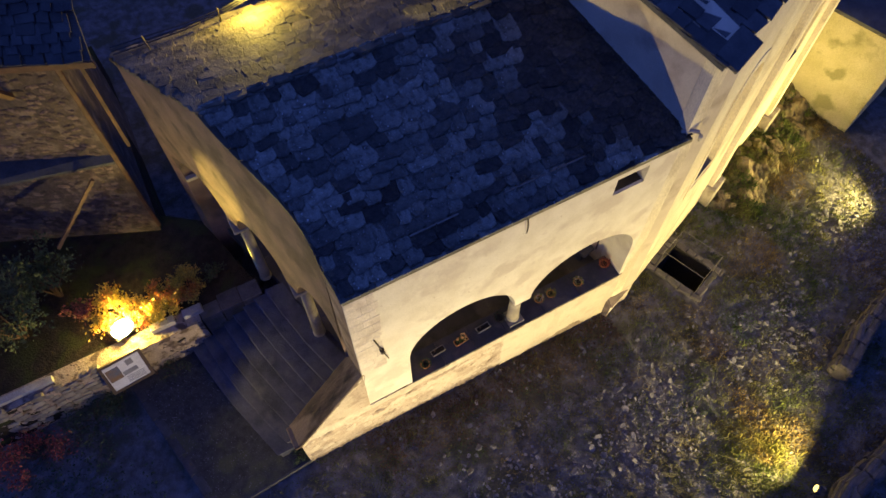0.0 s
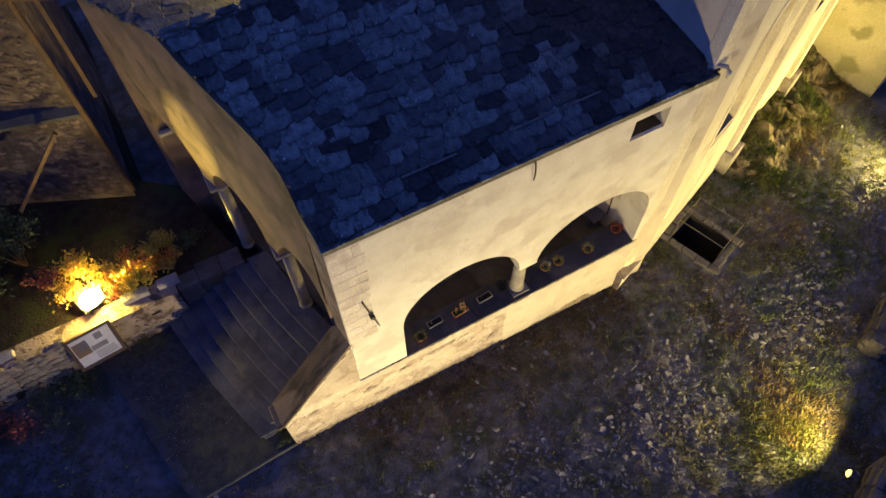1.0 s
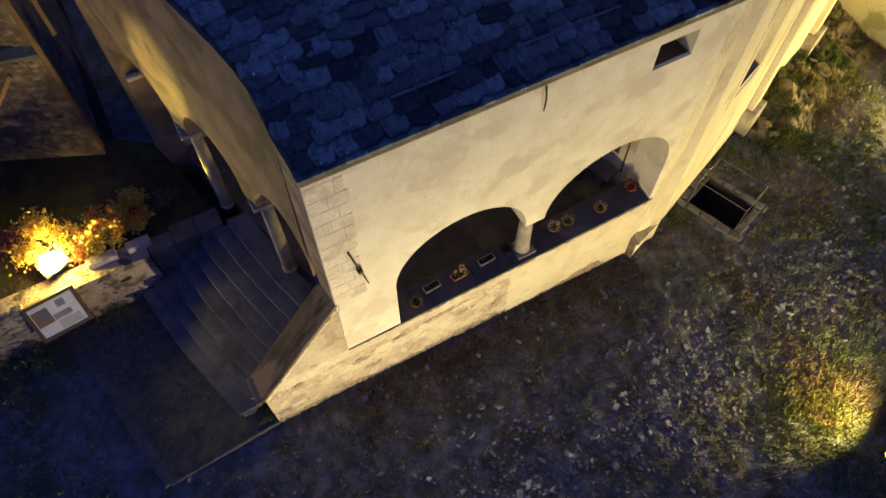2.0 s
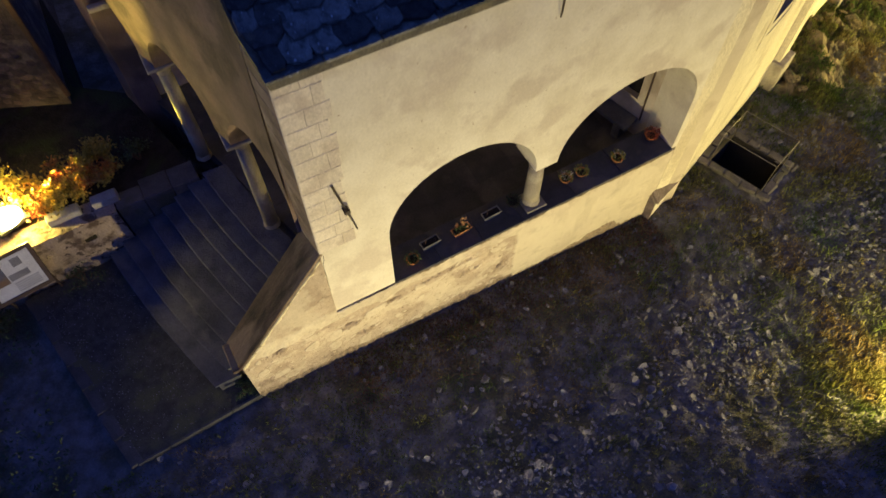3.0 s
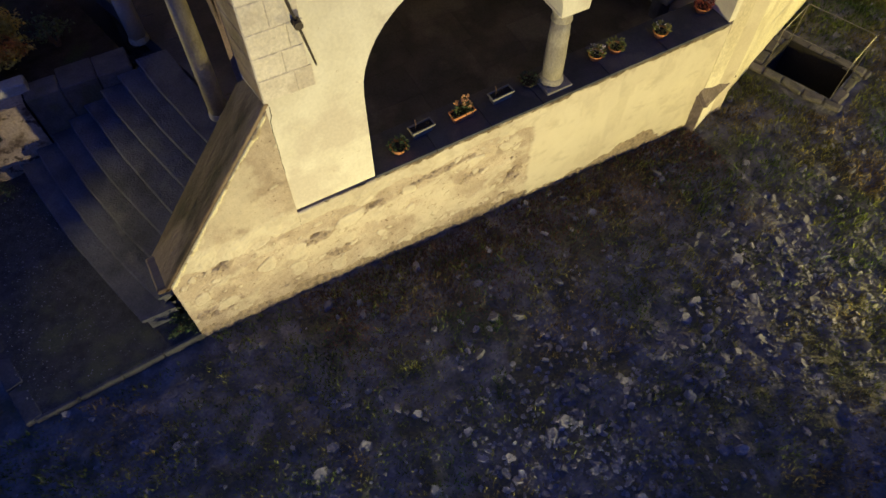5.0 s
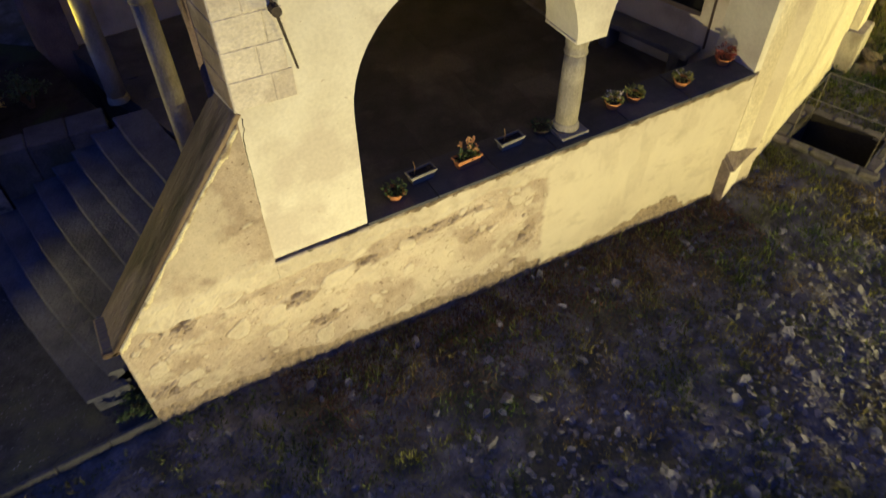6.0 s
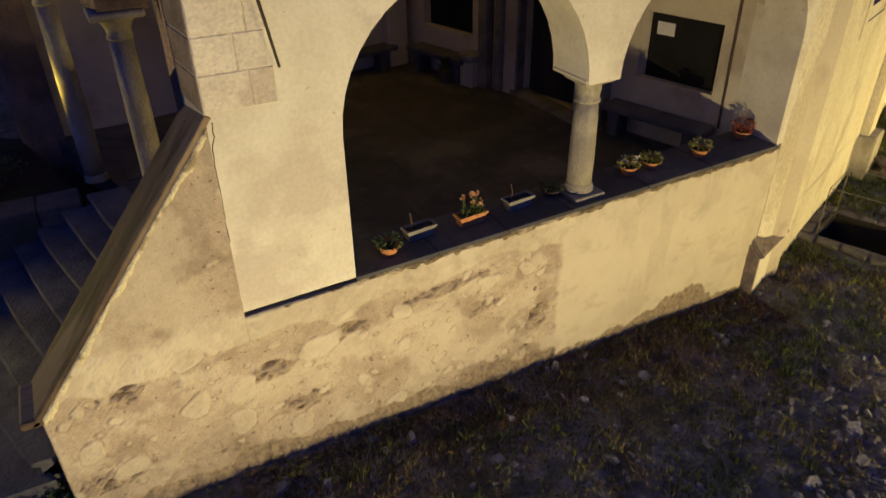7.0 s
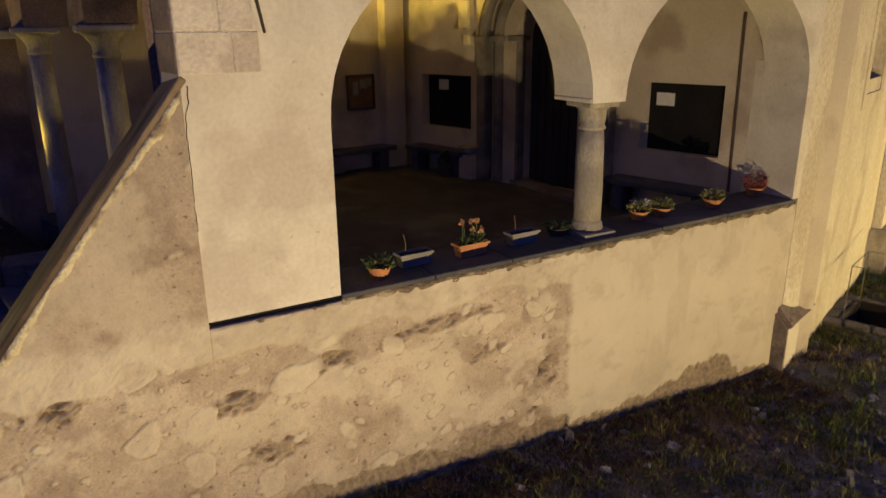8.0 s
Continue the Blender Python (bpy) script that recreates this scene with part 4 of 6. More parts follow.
buttress = thing("buttress", (9.0, 5.5, -0.2), "small stone-capped buttress at the wall corner", "buttress")
b = Build()
pl = [(8.50, 5.63), (9.46, 5.98), (9.50, 5.80), (8.56, 5.46)]
b.add([(x, y, -0.5) for x, y in pl] + [(x, y, z) for (x, y), z in zip(pl, (0.60, 0.60, 0.40, 0.38))], [(4, 5, 6, 7), (0, 4, 7, 3), (3, 7, 6, 2), (2, 6, 5, 1), (1, 5, 4, 0)])
part("body", b, PLASTER, buttress)
# separate dark brown side piece; the buttress's shaded face is painted in
b = Build()
for dx, dy in ((0.0, 0.0), (-0.045, -0.015)):
    b.v += [(8.50 + dx, 5.63 + dy, -0.5), (8.565 + dx, 5.45 + dy, -0.5), (8.565 + dx, 5.45 + dy, 0.36), (8.50 + dx, 5.63 + dy, 0.58)]
b.f += [(7, 6, 5, 4), (0, 1, 2, 3), (4, 5, 1, 0), (5, 6, 2, 1), (6, 7, 3, 2), (7, 4, 0, 3)]
part("side_stone", b, BROWN_STONE, buttress, "brown stone side, its shade put into the dark colour")
b = Build()
along, down = Vector((0.96, 0.34, 0.01)).normalized(), Vector((0.05, -0.17, -0.21)).normalized()
nrm = down.cross(along).normalized()
m = Matrix((along, down, nrm)).transposed().to_4x4()
m.translation = Vector((9.01, 5.715, 0.50)) + nrm * 0.03
bm_cap = bmesh.new()
bmesh.ops.create_grid(bm_cap, x_segments=9, y_segments=6, size=0.5)
top_n = len(bm_cap.verts)
ring = bmesh.ops.extrude_face_region(bm_cap, geom=bm_cap.faces[:])
low = [v for v in ring["geom"] if isinstance(v, bmesh.types.BMVert)]
for v in bm_cap.verts:
    v.co.z = 0.0
for v in low:
    v.co.z = 1.0
for v in bm_cap.verts:
    rough = noise.fractal(Vector((v.co.x * 5, v.co.y * 5, 3)), 0.8, 2, 4)
    v.co = Vector((v.co.x * 1.05 * (1 + 0.03 * rough), v.co.y * 0.32 * (1 + 0.08 * rough), (v.co.z - 0.5) * 0.08 + 0.02 * rough * v.co.z))
bm_cap.verts.index_update()
b.add([m @ v.co for v in bm_cap.verts], [tuple(v.index for v in q.verts) for q in bm_cap.faces])
bm_cap.free()
part("cap_stone", b, BROWN_STONE, buttress, "rough sloping cap stone")


def bench(y0, y1, label):
    ob = thing("stone_bench", (8.5 + skew((y0 + y1) / 2), (y0 + y1) / 2, FLOOR), label, "bench", "benches in the portico")
    b = Build()
    ym = (y0 + y1) / 2
    b.box((0, 0, 0), (0.44, y1 - y0, 0.09), Matrix.Translation((8.7 + skew(ym) - 0.24, ym, FLOOR + 0.46)) @ pose(0, 0, 0, 0, 0, 14.57), 0.015)
    part("seat", b, STEP, ob)
    for y in (y0 + 0.25, y1 - 0.25):
        part("leg", Build().box((0, 0, 0), (0.34, 0.2, 0.42), Matrix.Translation((8.7 + skew(y) - 0.24, y, FLOOR + 0.21)) @ pose(0, 0, 0, 0, 0, 14.57), 0.02), STEP, ob)


bench(11.45, 13.05, "dark stone bench under the window")
bench(6.55, 8.35, "dark stone bench beside the portal")
ob = thing("stone_bench", (4.5, 13.1, FLOOR), "long dark stone bench along the back wall", "bench", "benches in the portico")
m = Matrix.Translation((4.4, back_y(4.4) - 0.80, FLOOR + 0.44)) @ pose(0, 0, 0, 0, 0, 8)
part("seat", Build().box((0, 0, 0), (3.6, 0.42, 0.09), m, 0.015), STEP, ob)
for dx in (-1.5, 0, 1.5):
    part("leg", Build().box((dx, 0, -0.24), (0.22, 0.34, 0.40), m, 0.02), STEP, ob)
# pilaster strip in the inner corner, notice board
m = Matrix.Translation((6.30, back_y(6.30) - 0.66, 4.0)) @ pose(0, 0, 0, 0, 0, 8)
part("corner_pilaster", Build().box((0, 0, 0), (0.46, 0.30, 4.9), m, 0.02), PLASTER_IN, portico)
board = thing("notice_board", (4.9, 13.3, 3.3), "brown framed notice board with pinned papers", "notice board")
m = Matrix.Translation((5.58, back_y(5.58) - 0.575, 3.19)) @ pose(0, 0, 0, 0, 0, 8)
part("backing", Build().box((0, 0, 0), (0.58, 0.03, 0.66), m, 0.005), CORK, board, "brown cork backing")
for c, s in (((0, -0.02, 0.325), (0.64, 0.05, 0.05)), ((0, -0.02, -0.325), (0.64, 0.05, 0.05)), ((-0.295, -0.02, 0), (0.05, 0.05, 0.60)), ((0.295, -0.02, 0), (0.05, 0.05, 0.60))):
    part("frame_bar", Build().box(c, s, m, 0.006), FRAME_BROWN, board)
for c, s in (((0.06, -0.02, 0.16), (0.15, 0.006, 0.18)), ((0.20, -0.02, 0.19), (0.11, 0.006, 0.15)), ((-0.12, -0.02, 0.08), (0.12, 0.006, 0.26))):
    part("paper", Build().box(c, s, m), PRINT_GREY, board)


pedestal = thing("stone_pedestal", (7.0, 11.35, FLOOR), "small pale stone pedestal with a rounded top", "pedestal")
part("block", Build().box((0, 0, 0.24), (0.3, 0.34, 0.48), Matrix.Translation((8.7 + skew(11.42) - 0.22, 11.42, FLOOR)) @ pose(0, 0, 0, 0, 0, 14.57), 0.02), PLASTER_IN, pedestal)
part("bowl", Build().lathe((8.7 + skew(11.42) - 0.22, 11.42, FLOOR + 0.48), [(0.16, 0.0), (0.23, 0.06), (0.24, 0.14), (0.20, 0.15)], 18), COLUMN, pedestal, "rounded stone top")
jar = thing("dark_pot", (6.75, 11.75, FLOOR), "dark potted plant standing before the bench", "flower pot")
part("pot", Build().lathe((6.62, 11.78, FLOOR), [(0.11, 0), (0.15, 0.25), (0.16, 0.27)], 16), DARK_POT, jar)
b = Build()
for _ in range(90):
    b.leaf((6.62 + rng(-0.1, 0.1), 11.78 + rng(-0.1, 0.1), FLOOR + 0.27 + rng(0, 0.2)), (rng(-1, 1), rng(-1, 1), rng(0.2, 1)), 0.1)
part("plant", b, LEAF_DARK, jar)
# thin brown tube drawn over the dark corner line
pipe = thing("corner_tube", (8.42, 6.52, 2.3), "thin brown tube along the wall corner", "pipe")
part("tube", Build().tube([(8.43, 6.60, 2.1), (8.42, 6.61, 3.4), (8.41, 6.62, 4.55)], 0.02, 8), FRAME_BROWN, pipe)

# ---- landing before the stairs ----
b = Build()
pl = [(-0.90, 5.66), (-3.45, 5.48), (-4.45, 9.95), (-2.55, 10.05), (-1.2, 6.2)]
zs = [0.06, 0.04, 0.14, 0.14, 0.08]
nn = len(pl)
b.add([(x, y, z) for (x, y), z in zip(pl, zs)] + [(x, y, -0.5) for x, y in pl], [tuple(range(nn))[::-1]] + [(i, (i + 1) % nn, nn + (i + 1) % nn, nn + i) for i in range(nn)])
tagged(part("landing", b, GRAVEL), "dark gravelly landing at the foot of the stairs", "pavement", kind="structure")
for (x0, y0, z0), (x1, y1, z1) in ((( -3.45, 5.48, 0.04), (-4.45, 9.95, 0.14)), ((-0.90, 5.66, 0.06), (-3.45, 5.48, 0.04))):
    p, q = Vector((x0, y0, z0)), Vector((x1, y1, z1))
    k = int((q - p).length / 0.7) + 1
    for i in range(k):
        a, c = p.lerp(q, i / k), p.lerp(q, (i + 1) / k)
        ang = math.degrees(math.atan2(c.y - a.y, c.x - a.x))
        ob = part("kerb", Build().box((0, 0, 0), ((c - a).length - 0.01, 0.26 if x1 < -4 else 0.07, 0.16), Matrix.Translation((a + c) / 2 + Vector((0, 0, -0.075))) @ pose(0, 0, 0, 0, 0, ang), 0.015), KERB)
        tagged(ob, "flat stone kerb edging the landing", "kerb", "kerbs of the landing")
# gravel on the landing
b = Build()
for _ in range(1800):
    x, y = rng(-4.3, -1.3), rng(5.7, 9.85)
    if x < -3.4 - (y - 5.5) * 0.21 or x > stair_x(y, -2.6):
        continue
    r = rng(0.005, 0.015)
    z = 0.05 + 0.022 * (y - 5.6)
    b.add([(x - r, y, z), (x, y - r, z), (x + r, y, z), (x, y + r * 1.2, z), (x + r * 0.2, y, z + r)], [(0, 1, 4), (1, 2, 4), (2, 3, 4), (3, 0, 4)])
tagged(part("gravel", b, STONE), "loose pale gravel on the landing", "gravel", kind="stuff")

# ---- retaining wall and raised garden ----
b = Build()
b.add([(x, y, z) for z in (-0.3, 1.5) for x, y in ((-16, 9.75), (-0.2, 10.2), (-0.95, 13.2), (-2.0, 14), (-2.0, 22), (-16, 22))], [(6, 7, 8, 9, 10, 11), (0, 1, 7, 6), (1, 2, 8, 7), (2, 3, 9, 8), (3, 4, 10, 9), (4, 5, 11, 10), (5, 0, 6, 11)])
tagged(part("garden_terrace", b, TERRACE), "raised dark garden soil behind the retaining wall", "garden", kind="structure")
ledge = thing("garden_ledge", (-1.1, 10.35, 1.4), "worn grey stone ledge between the stairs and the garden", "ledge", kind="structure")
for x0, x1, d in ((-1.97, -1.42, 0.42), (-1.41, -0.82, 0.55), (-0.81, -0.24, 0.53)):
    part("slab", Build().box(((x0 + x1) / 2, 10.09 + d / 2, 0.965), (x1 - x0, d, 1.13), None, 0.02), RIM, ledge)


def rwall_y(x):
    return 10.06 + 0.012 * (x + 2.5)


retaining = thing("retaining_wall", (-4, 10, 0), "low rough stone retaining wall with patchy plaster", "wall", kind="structure")
b = Build()
xs = [-14 + i * 0.06 for i in range(201)]
nz = 27
for x in xs:
    for j in range(nz + 1):
        z = -0.1 + 1.62 * j / nz
        d = 0.045 * noise.fractal(Vector((x * 2.2, z * 2.6, 2)), 0.65, 2.1, 6) + (0.12 if abs(x + 2.75) < 0.14 and abs(z - 1.0) < 0.08 else 0.0)
        b.v.append((x, rwall_y(x) + d, z))
k0 = nz + 1
for i in range(len(xs) - 1):
    for j in range(nz):
        k = i * k0 + j
        b.f.append((k, k + k0, k + k0 + 1, k + 1))
n0 = len(b.v)
for x in xs:
    b.v += [(x, rwall_y(x), 1.52 + 0.03 * noise.noise(Vector((x * 2, 0, 8)))), (x, rwall_y(x) + 0.5, 1.53)]
for i in range(len(xs) - 1):
    b.f.append((n0 + 2 * i, n0 + 2 * i + 2, n0 + 2 * i + 3, n0 + 2 * i + 1))
part("core", b, PATCHY, retaining, "patchy old plaster over rubble", True)
random.seed(21)
stone_meshes = []


def rough_stone(seed, flat=0.6):
    """A small lumpy stone of 26 vertices, about one metre across."""
    bm = bmesh.new()
    bmesh.ops.create_cube(bm, size=1)
    bmesh.ops.subdivide_edges(bm, edges=bm.edges[:], cuts=1, use_grid_fill=True)
    for v in bm.verts:
        v.co = v.co.lerp(v.co.normalized() * 0.6, 0.55) * (1 + 0.22 * noise.noise(v.co * 2.3 + Vector((seed, seed * 2, 0))))
        v.co.z *= flat
    me = bpy.data.meshes.new("stone")
    bm.to_mesh(me)
    bm.free()
    return me


for k in range(7):
    me = rough_stone(k * 3.7)
    me.materials.append(RUBBLE)
    stone_meshes.append(me)
x = -7.4
while x < -0.9:
    z = 0.15
    while z < 1.45:
        w, h = rng(0.22, 0.42), rng(0.16, 0.26)
        if random.random() < (0.8 if x < -4.9 else 0.0) and not (-2.0 < x and z < 0.36 + (x + 2.6) * 0.5):
            ob = part("stone", stone_meshes[random.randrange(7)], None, retaining)
            ob.matrix_basis = Matrix.Translation((x + rng(-0.08, 0.08), rwall_y(x) + 0.045, z + h / 2)) @ pose(0, 0, 0, 0, rng(-12, 12), 0) @ Matrix.Diagonal((w, 0.17, h * 1.7, 1))
        z += h + 0.02
    x += 0.31
for (x0, x1) in ((-3.28, -2.62), (-2.38, -1.85)):
    ob = part("edging_block", Build().box(((x0 + x1) / 2, 10.42, 1.60), (x1 - x0, 0.24, 0.2), None, 0.02), PALE_BLOCK)
    tagged(ob, "pale concrete edging block on the wall", "block", "edging blocks")
for (x0, x1) in ((-7.6, -5.9),):
    ob = part("edging_block", Build().box(((x0 + x1) / 2, 10.3, 1.58), (x1 - x0, 0.2, 0.14), None, 0.02), PALE_BLOCK)
    tagged(ob, "long pale stone edging on the wall", "block", "edging blocks")

# information panel leaning before the wall
panel = thing("information_panel", (-4.28, 9.85, 0.2), "tilted information panel with photos in a brown frame", "information panel")
pc = [Vector((-4.86, 9.62, 0.62)), Vector((-3.70, 9.66, 0.74)), Vector((-3.72, 10.02, 1.72)), Vector((-4.84, 9.98, 1.62))]
ux, uz = (pc[1] - pc[0]), (pc[3] - pc[0])
un = ux.cross(uz).normalized()


def on_panel(u0, u1, v0, v1, lift, thick):
    c = [pc[0] + ux * u + uz * v + un * lift for u, v in ((u0, v0), (u1, v0), (u1, v1), (u0, v1))]
    d = [p - un * thick for p in c]
    return Build().add(c + d, [(0, 1, 2, 3), (7, 6, 5, 4), (0, 4, 5, 1), (1, 5, 6, 2), (2, 6, 7, 3), (3, 7, 4, 0)])


part("sheet", on_panel(0.06, 0.94, 0.07, 0.93, 0.012, 0.03), PAPER, panel, "printed white sheet")
for q in ((0, 1, 0, 0.08), (0, 1, 0.92, 1), (0, 0.07, 0.08, 0.92), (0.93, 1, 0.08, 0.92)):
    part("frame_bar", on_panel(*q, 0.03, 0.06), FRAME_BROWN, panel)
part("photo", on_panel(0.09, 0.40, 0.38, 0.80, 0.016, 0.006), PRINT_PHOTO, panel, "brown landscape photo")
part("photo", on_panel(0.58, 0.74, 0.66, 0.84, 0.016, 0.006), PRINT_GREY, panel)
part("photo", on_panel(0.42, 0.76, 0.40, 0.54, 0.016, 0.006), PRINT_GREY, panel)
for k in range(5):
    part("text_bar", on_panel(0.44, 0.86, 0.14 + k * 0.045, 0.155 + k * 0.045, 0.016, 0.005), PRINT_GREY, panel)
for u in (0.08, 0.92):
    p = pc[0] + ux * u + uz * 0.5 - un * 0.06
    part("post", Build().tube([(p.x, p.y + 0.02, 0.0), p], 0.03, 8), FRAME_BROWN, panel)


# ---- garden lamp and plants ----
def floodlight(at, target, label, glass=HOT_LAMP, big=1.0):
    ob = thing("floodlight", at, label, "floodlight", "floodlights")
    m = look(at, target)
    part("housing", Build().box((0, 0, 0.06), (0.34 * big, 0.24 * big, 0.12), m, 0.02), BLACK, ob)
    b = Build()
    rows = [(0.15, 0.0), (0.145, -0.035), (0.12, -0.07), (0.07, -0.095), (0.01, -0.105)]
    for r, z in rows:
        b.v += [tuple(m @ Vector((math.cos(k * math.tau / 16) * r * big, math.sin(k * math.tau / 16) * r * 0.75 * big, z * big))) for k in range(16)]
    b.f += [(i * 16 + k, i * 16 + (k + 1) % 16, (i + 1) * 16 + (k + 1) % 16, (i + 1) * 16 + k) for i in range(len(rows) - 1) for k in range(16)] + [tuple(64 + k for k in range(16))]
    part("lens", b, glass, ob, "glowing domed lamp glass", True)
    part("bracket", Build().tube([m @ Vector((-0.19, 0, 0.06)), m @ Vector((-0.19, -0.16, 0.10)), m @ Vector((0.19, -0.16, 0.10)), m @ Vector((0.19, 0, 0.06))], 0.012, 6), BLACK, ob)
    foot = m @ Vector((0, -0.16, 0.10))
    part("post", Build().tube([foot, (foot.x, foot.y, foot.z - 0.6)], 0.02, 6), BLACK, ob)
    return ob


# glowing lens is oversized here to stand for the lamp's glare
floodlight((-3.9, 10.72, 1.78), (-3.78, 10.42, 3.0), "glowing yellow floodlight on the garden wall", GARDEN_LAMP, 1.9)
floodlight((10.32, -1.3, 0.12), (7.0, 5.6, 1.0), "glowing floodlight standing in the grass", HOT_LAMP, 0.7)
wall_flood = floodlight((1.1, -1.82, 0.15), (2.6, 5.6, 5.0), "floodlight in the grass before the long wall")
# unseen plate, added to cut the lamp's downward light
part("visor", Build().box((1.15, -1.42, 0.034), (1.3, 0.02, 0.23), pose(0, 0, 0)), BLACK, wall_flood, "added black plate that keeps lamplight off the ground")
floodlight((19.3, 3.7, 0.16), (14.8, 7.8, 3.0), "floodlight lighting the nave wall")


def shrub(at, r, h, leaves, mat, label, size=0.09, name="shrub", seed=0, stems=7):
    """Several bent stems with many small leaves round their ends."""
    random.seed(seed)
    at = Vector(at)
    ob = thing(name, at, label, "shrub")
    wood, green = Build(), Build()
    tips = []
    for k in range(stems):
        a = rng(0, math.tau)
        out = r * math.sqrt(rng(0.05, 1))
        tip = at + Vector((math.cos(a) * out, math.sin(a) * out, h * rng(0.45, 1.0)))
        mid = at.lerp(tip, 0.5) + Vector((rng(-1, 1), rng(-1, 1), rng(0, 1))) * r * 0.18
        wood.tube([at + Vector((rng(-0.05, 0.05), rng(-0.05, 0.05), -0.05)), mid, tip], 0.03 * min(1, h), 5, 0.006)
        tips += [(tip, 1.0), (mid.lerp(tip, 0.5), 0.8)]
    for k in range(leaves):
        c, w = tips[random.randrange(len(tips))]
        p = c + Vector((random.gauss(0, 1), random.gauss(0, 1), random.gauss(0, 0.8))) * r * 0.2 * w
        p.z = max(p.z, at.z + 0.02)
        green.leaf(p, (random.gauss(0, 1), random.gauss(0, 1), random.gauss(0.2, 0.8)), size * rng(0.6, 1.4))
    part("stem", wood, WOOD, ob)
    part("foliage", green, mat, ob)
    return ob


shrub((-3.85, 11.25, 1.5), 0.6, 0.85, 2000, LEAF_YELLOW, "bushy yellow and orange shrub glowing in lamplight", 0.085, seed=3)
shrub((-4.7, 11.6, 1.5), 0.4, 1.0, 420, LEAF_RED, "reddish shrub beside the lamp", 0.09, seed=4)
shrub((-3.2, 10.88, 1.5), 0.42, 0.58, 2400, LEAF_YELLOW, "dense yellow green shrub beside the lamp", 0.075, seed=15, stems=12)
shrub((-2.62, 11.0, 1.5), 0.42, 0.66, 3000, LEAF_YELLOW, "low yellow shrub behind the edging block", 0.075, seed=5, stems=12)
shrub((-2.05, 11.05, 1.5), 0.45, 0.76, 3000, LEAF_YELLOW, "rust and yellow low shrub in the garden", 0.08, seed=6)
shrub((-1.2, 11.2, 1.5), 0.35, 0.6, 350, LEAF, "small green shrub beside the portico", 0.07, seed=7)
shrub((-6.3, 11.9, 1.5), 1.1, 2.6, 2600, LEAF_DARK, "tall dark green shrub", 0.11, seed=8, stems=12)
shrub((-7.9, 12.4, 1.5), 1.3, 3.2, 3000, LEAF_DARK, "large dark garden bush", 0.12, seed=9, stems=13)
shrub((-5.2, 12.7, 1.5), 0.8, 1.8, 1300, LEAF_DARK, "dark leafy bush before the house", 0.11, seed=10, stems=9)
shrub((-7.3, 9.2, -0.1), 0.8, 0.8, 1100, LEAF_RED, "low reddish bush at the wall foot", 0.08, seed=11)
shrub((-5.7, 9.45, -0.1), 0.75, 0.5, 900, LEAF_DARK, "low green plants at the wall foot", 0.08, seed=12)
shrub((-3.3, 9.75, 0.1), 0.45, 0.32, 350, LEAF_DARK, "small weeds at the wall foot", 0.06, seed=13)


shrub((-1.12, 5.86, 0.05), 0.22, 0.2, 500, LEAF, "tuft of green weeds beside the lowest step", 0.05, "weeds", seed=14)
random.seed(16)
b = Build()
for _ in range(9000):
    x, y = rng(-10.5, -4.55), rng(3.5, 9.9)
    if x > -3.5 - 0.235 * (y - 5.5) - 0.2 or random.random() > 0.55 + 0.9 * noise.noise(Vector((x * 0.9, y * 0.9, 17))):
        continue
    b.leaf((x, y, ground_z(x, y) + rng(0.0, 0.16)), (random.gauss(0, 1), random.gauss(0, 1), random.gauss(0.5, 0.6)), rng(0.06, 0.13))
tagged(part("ground_cover", b, LEAF_DARK), "low dark leafy ground cover beside the landing", "plants", kind="stuff")


# ---- pots on the parapet ----
def plant(b, at, r, h, n, size, spread=1.0):
    for _ in range(n):
        a = rng(0, math.tau)
        q = r * math.sqrt(random.random())
        p = Vector(at) + Vector((math.cos(a) * q, math.sin(a) * q, h * random.random() * (1 - 0.5 * q / r)))
        b.leaf(p, (math.cos(a) * spread, math.sin(a) * spread, rng(0.2, 1.2)), size * rng(0.6, 1.3), 0.45)


def round_pot(x, y, r, h, mat, leaf, n, ph, label, flowers=None, petal=None):
    z = slab_z(x)
    ob = thing("flower_pot", (x, y, z), label, "flower pot", "pots on the parapet")
    part("pot", Build().lathe((x, y, z), [(r * 0.62, 0.0), (r * 0.80, h * 0.45), (r * 0.95, h * 0.85), (r * 1.04, h * 0.87), (r * 1.04, h), (r * 0.93, h), (r * 0.9, h * 0.82)], 20), mat, ob, smooth=False)
    part("soil", Build().lathe((x, y, z), [(r * 0.9, h * 0.80), (r * 0.5, h * 0.86)], 14), SOIL, ob)
    if n:
        b = Build()
        plant(b, (x, y, z + h * 0.85), r * 1.05, ph, n, 0.055)
        part("plant", b, leaf, ob, kind="stuff")
    if flowers:
        b = Build()
        plant(b, (x, y, z + h * 0.95 + ph * 0.4), r * 0.9, ph * 0.7, flowers, 0.035)
        part("flowers", b, petal, ob, kind="stuff")
    return ob


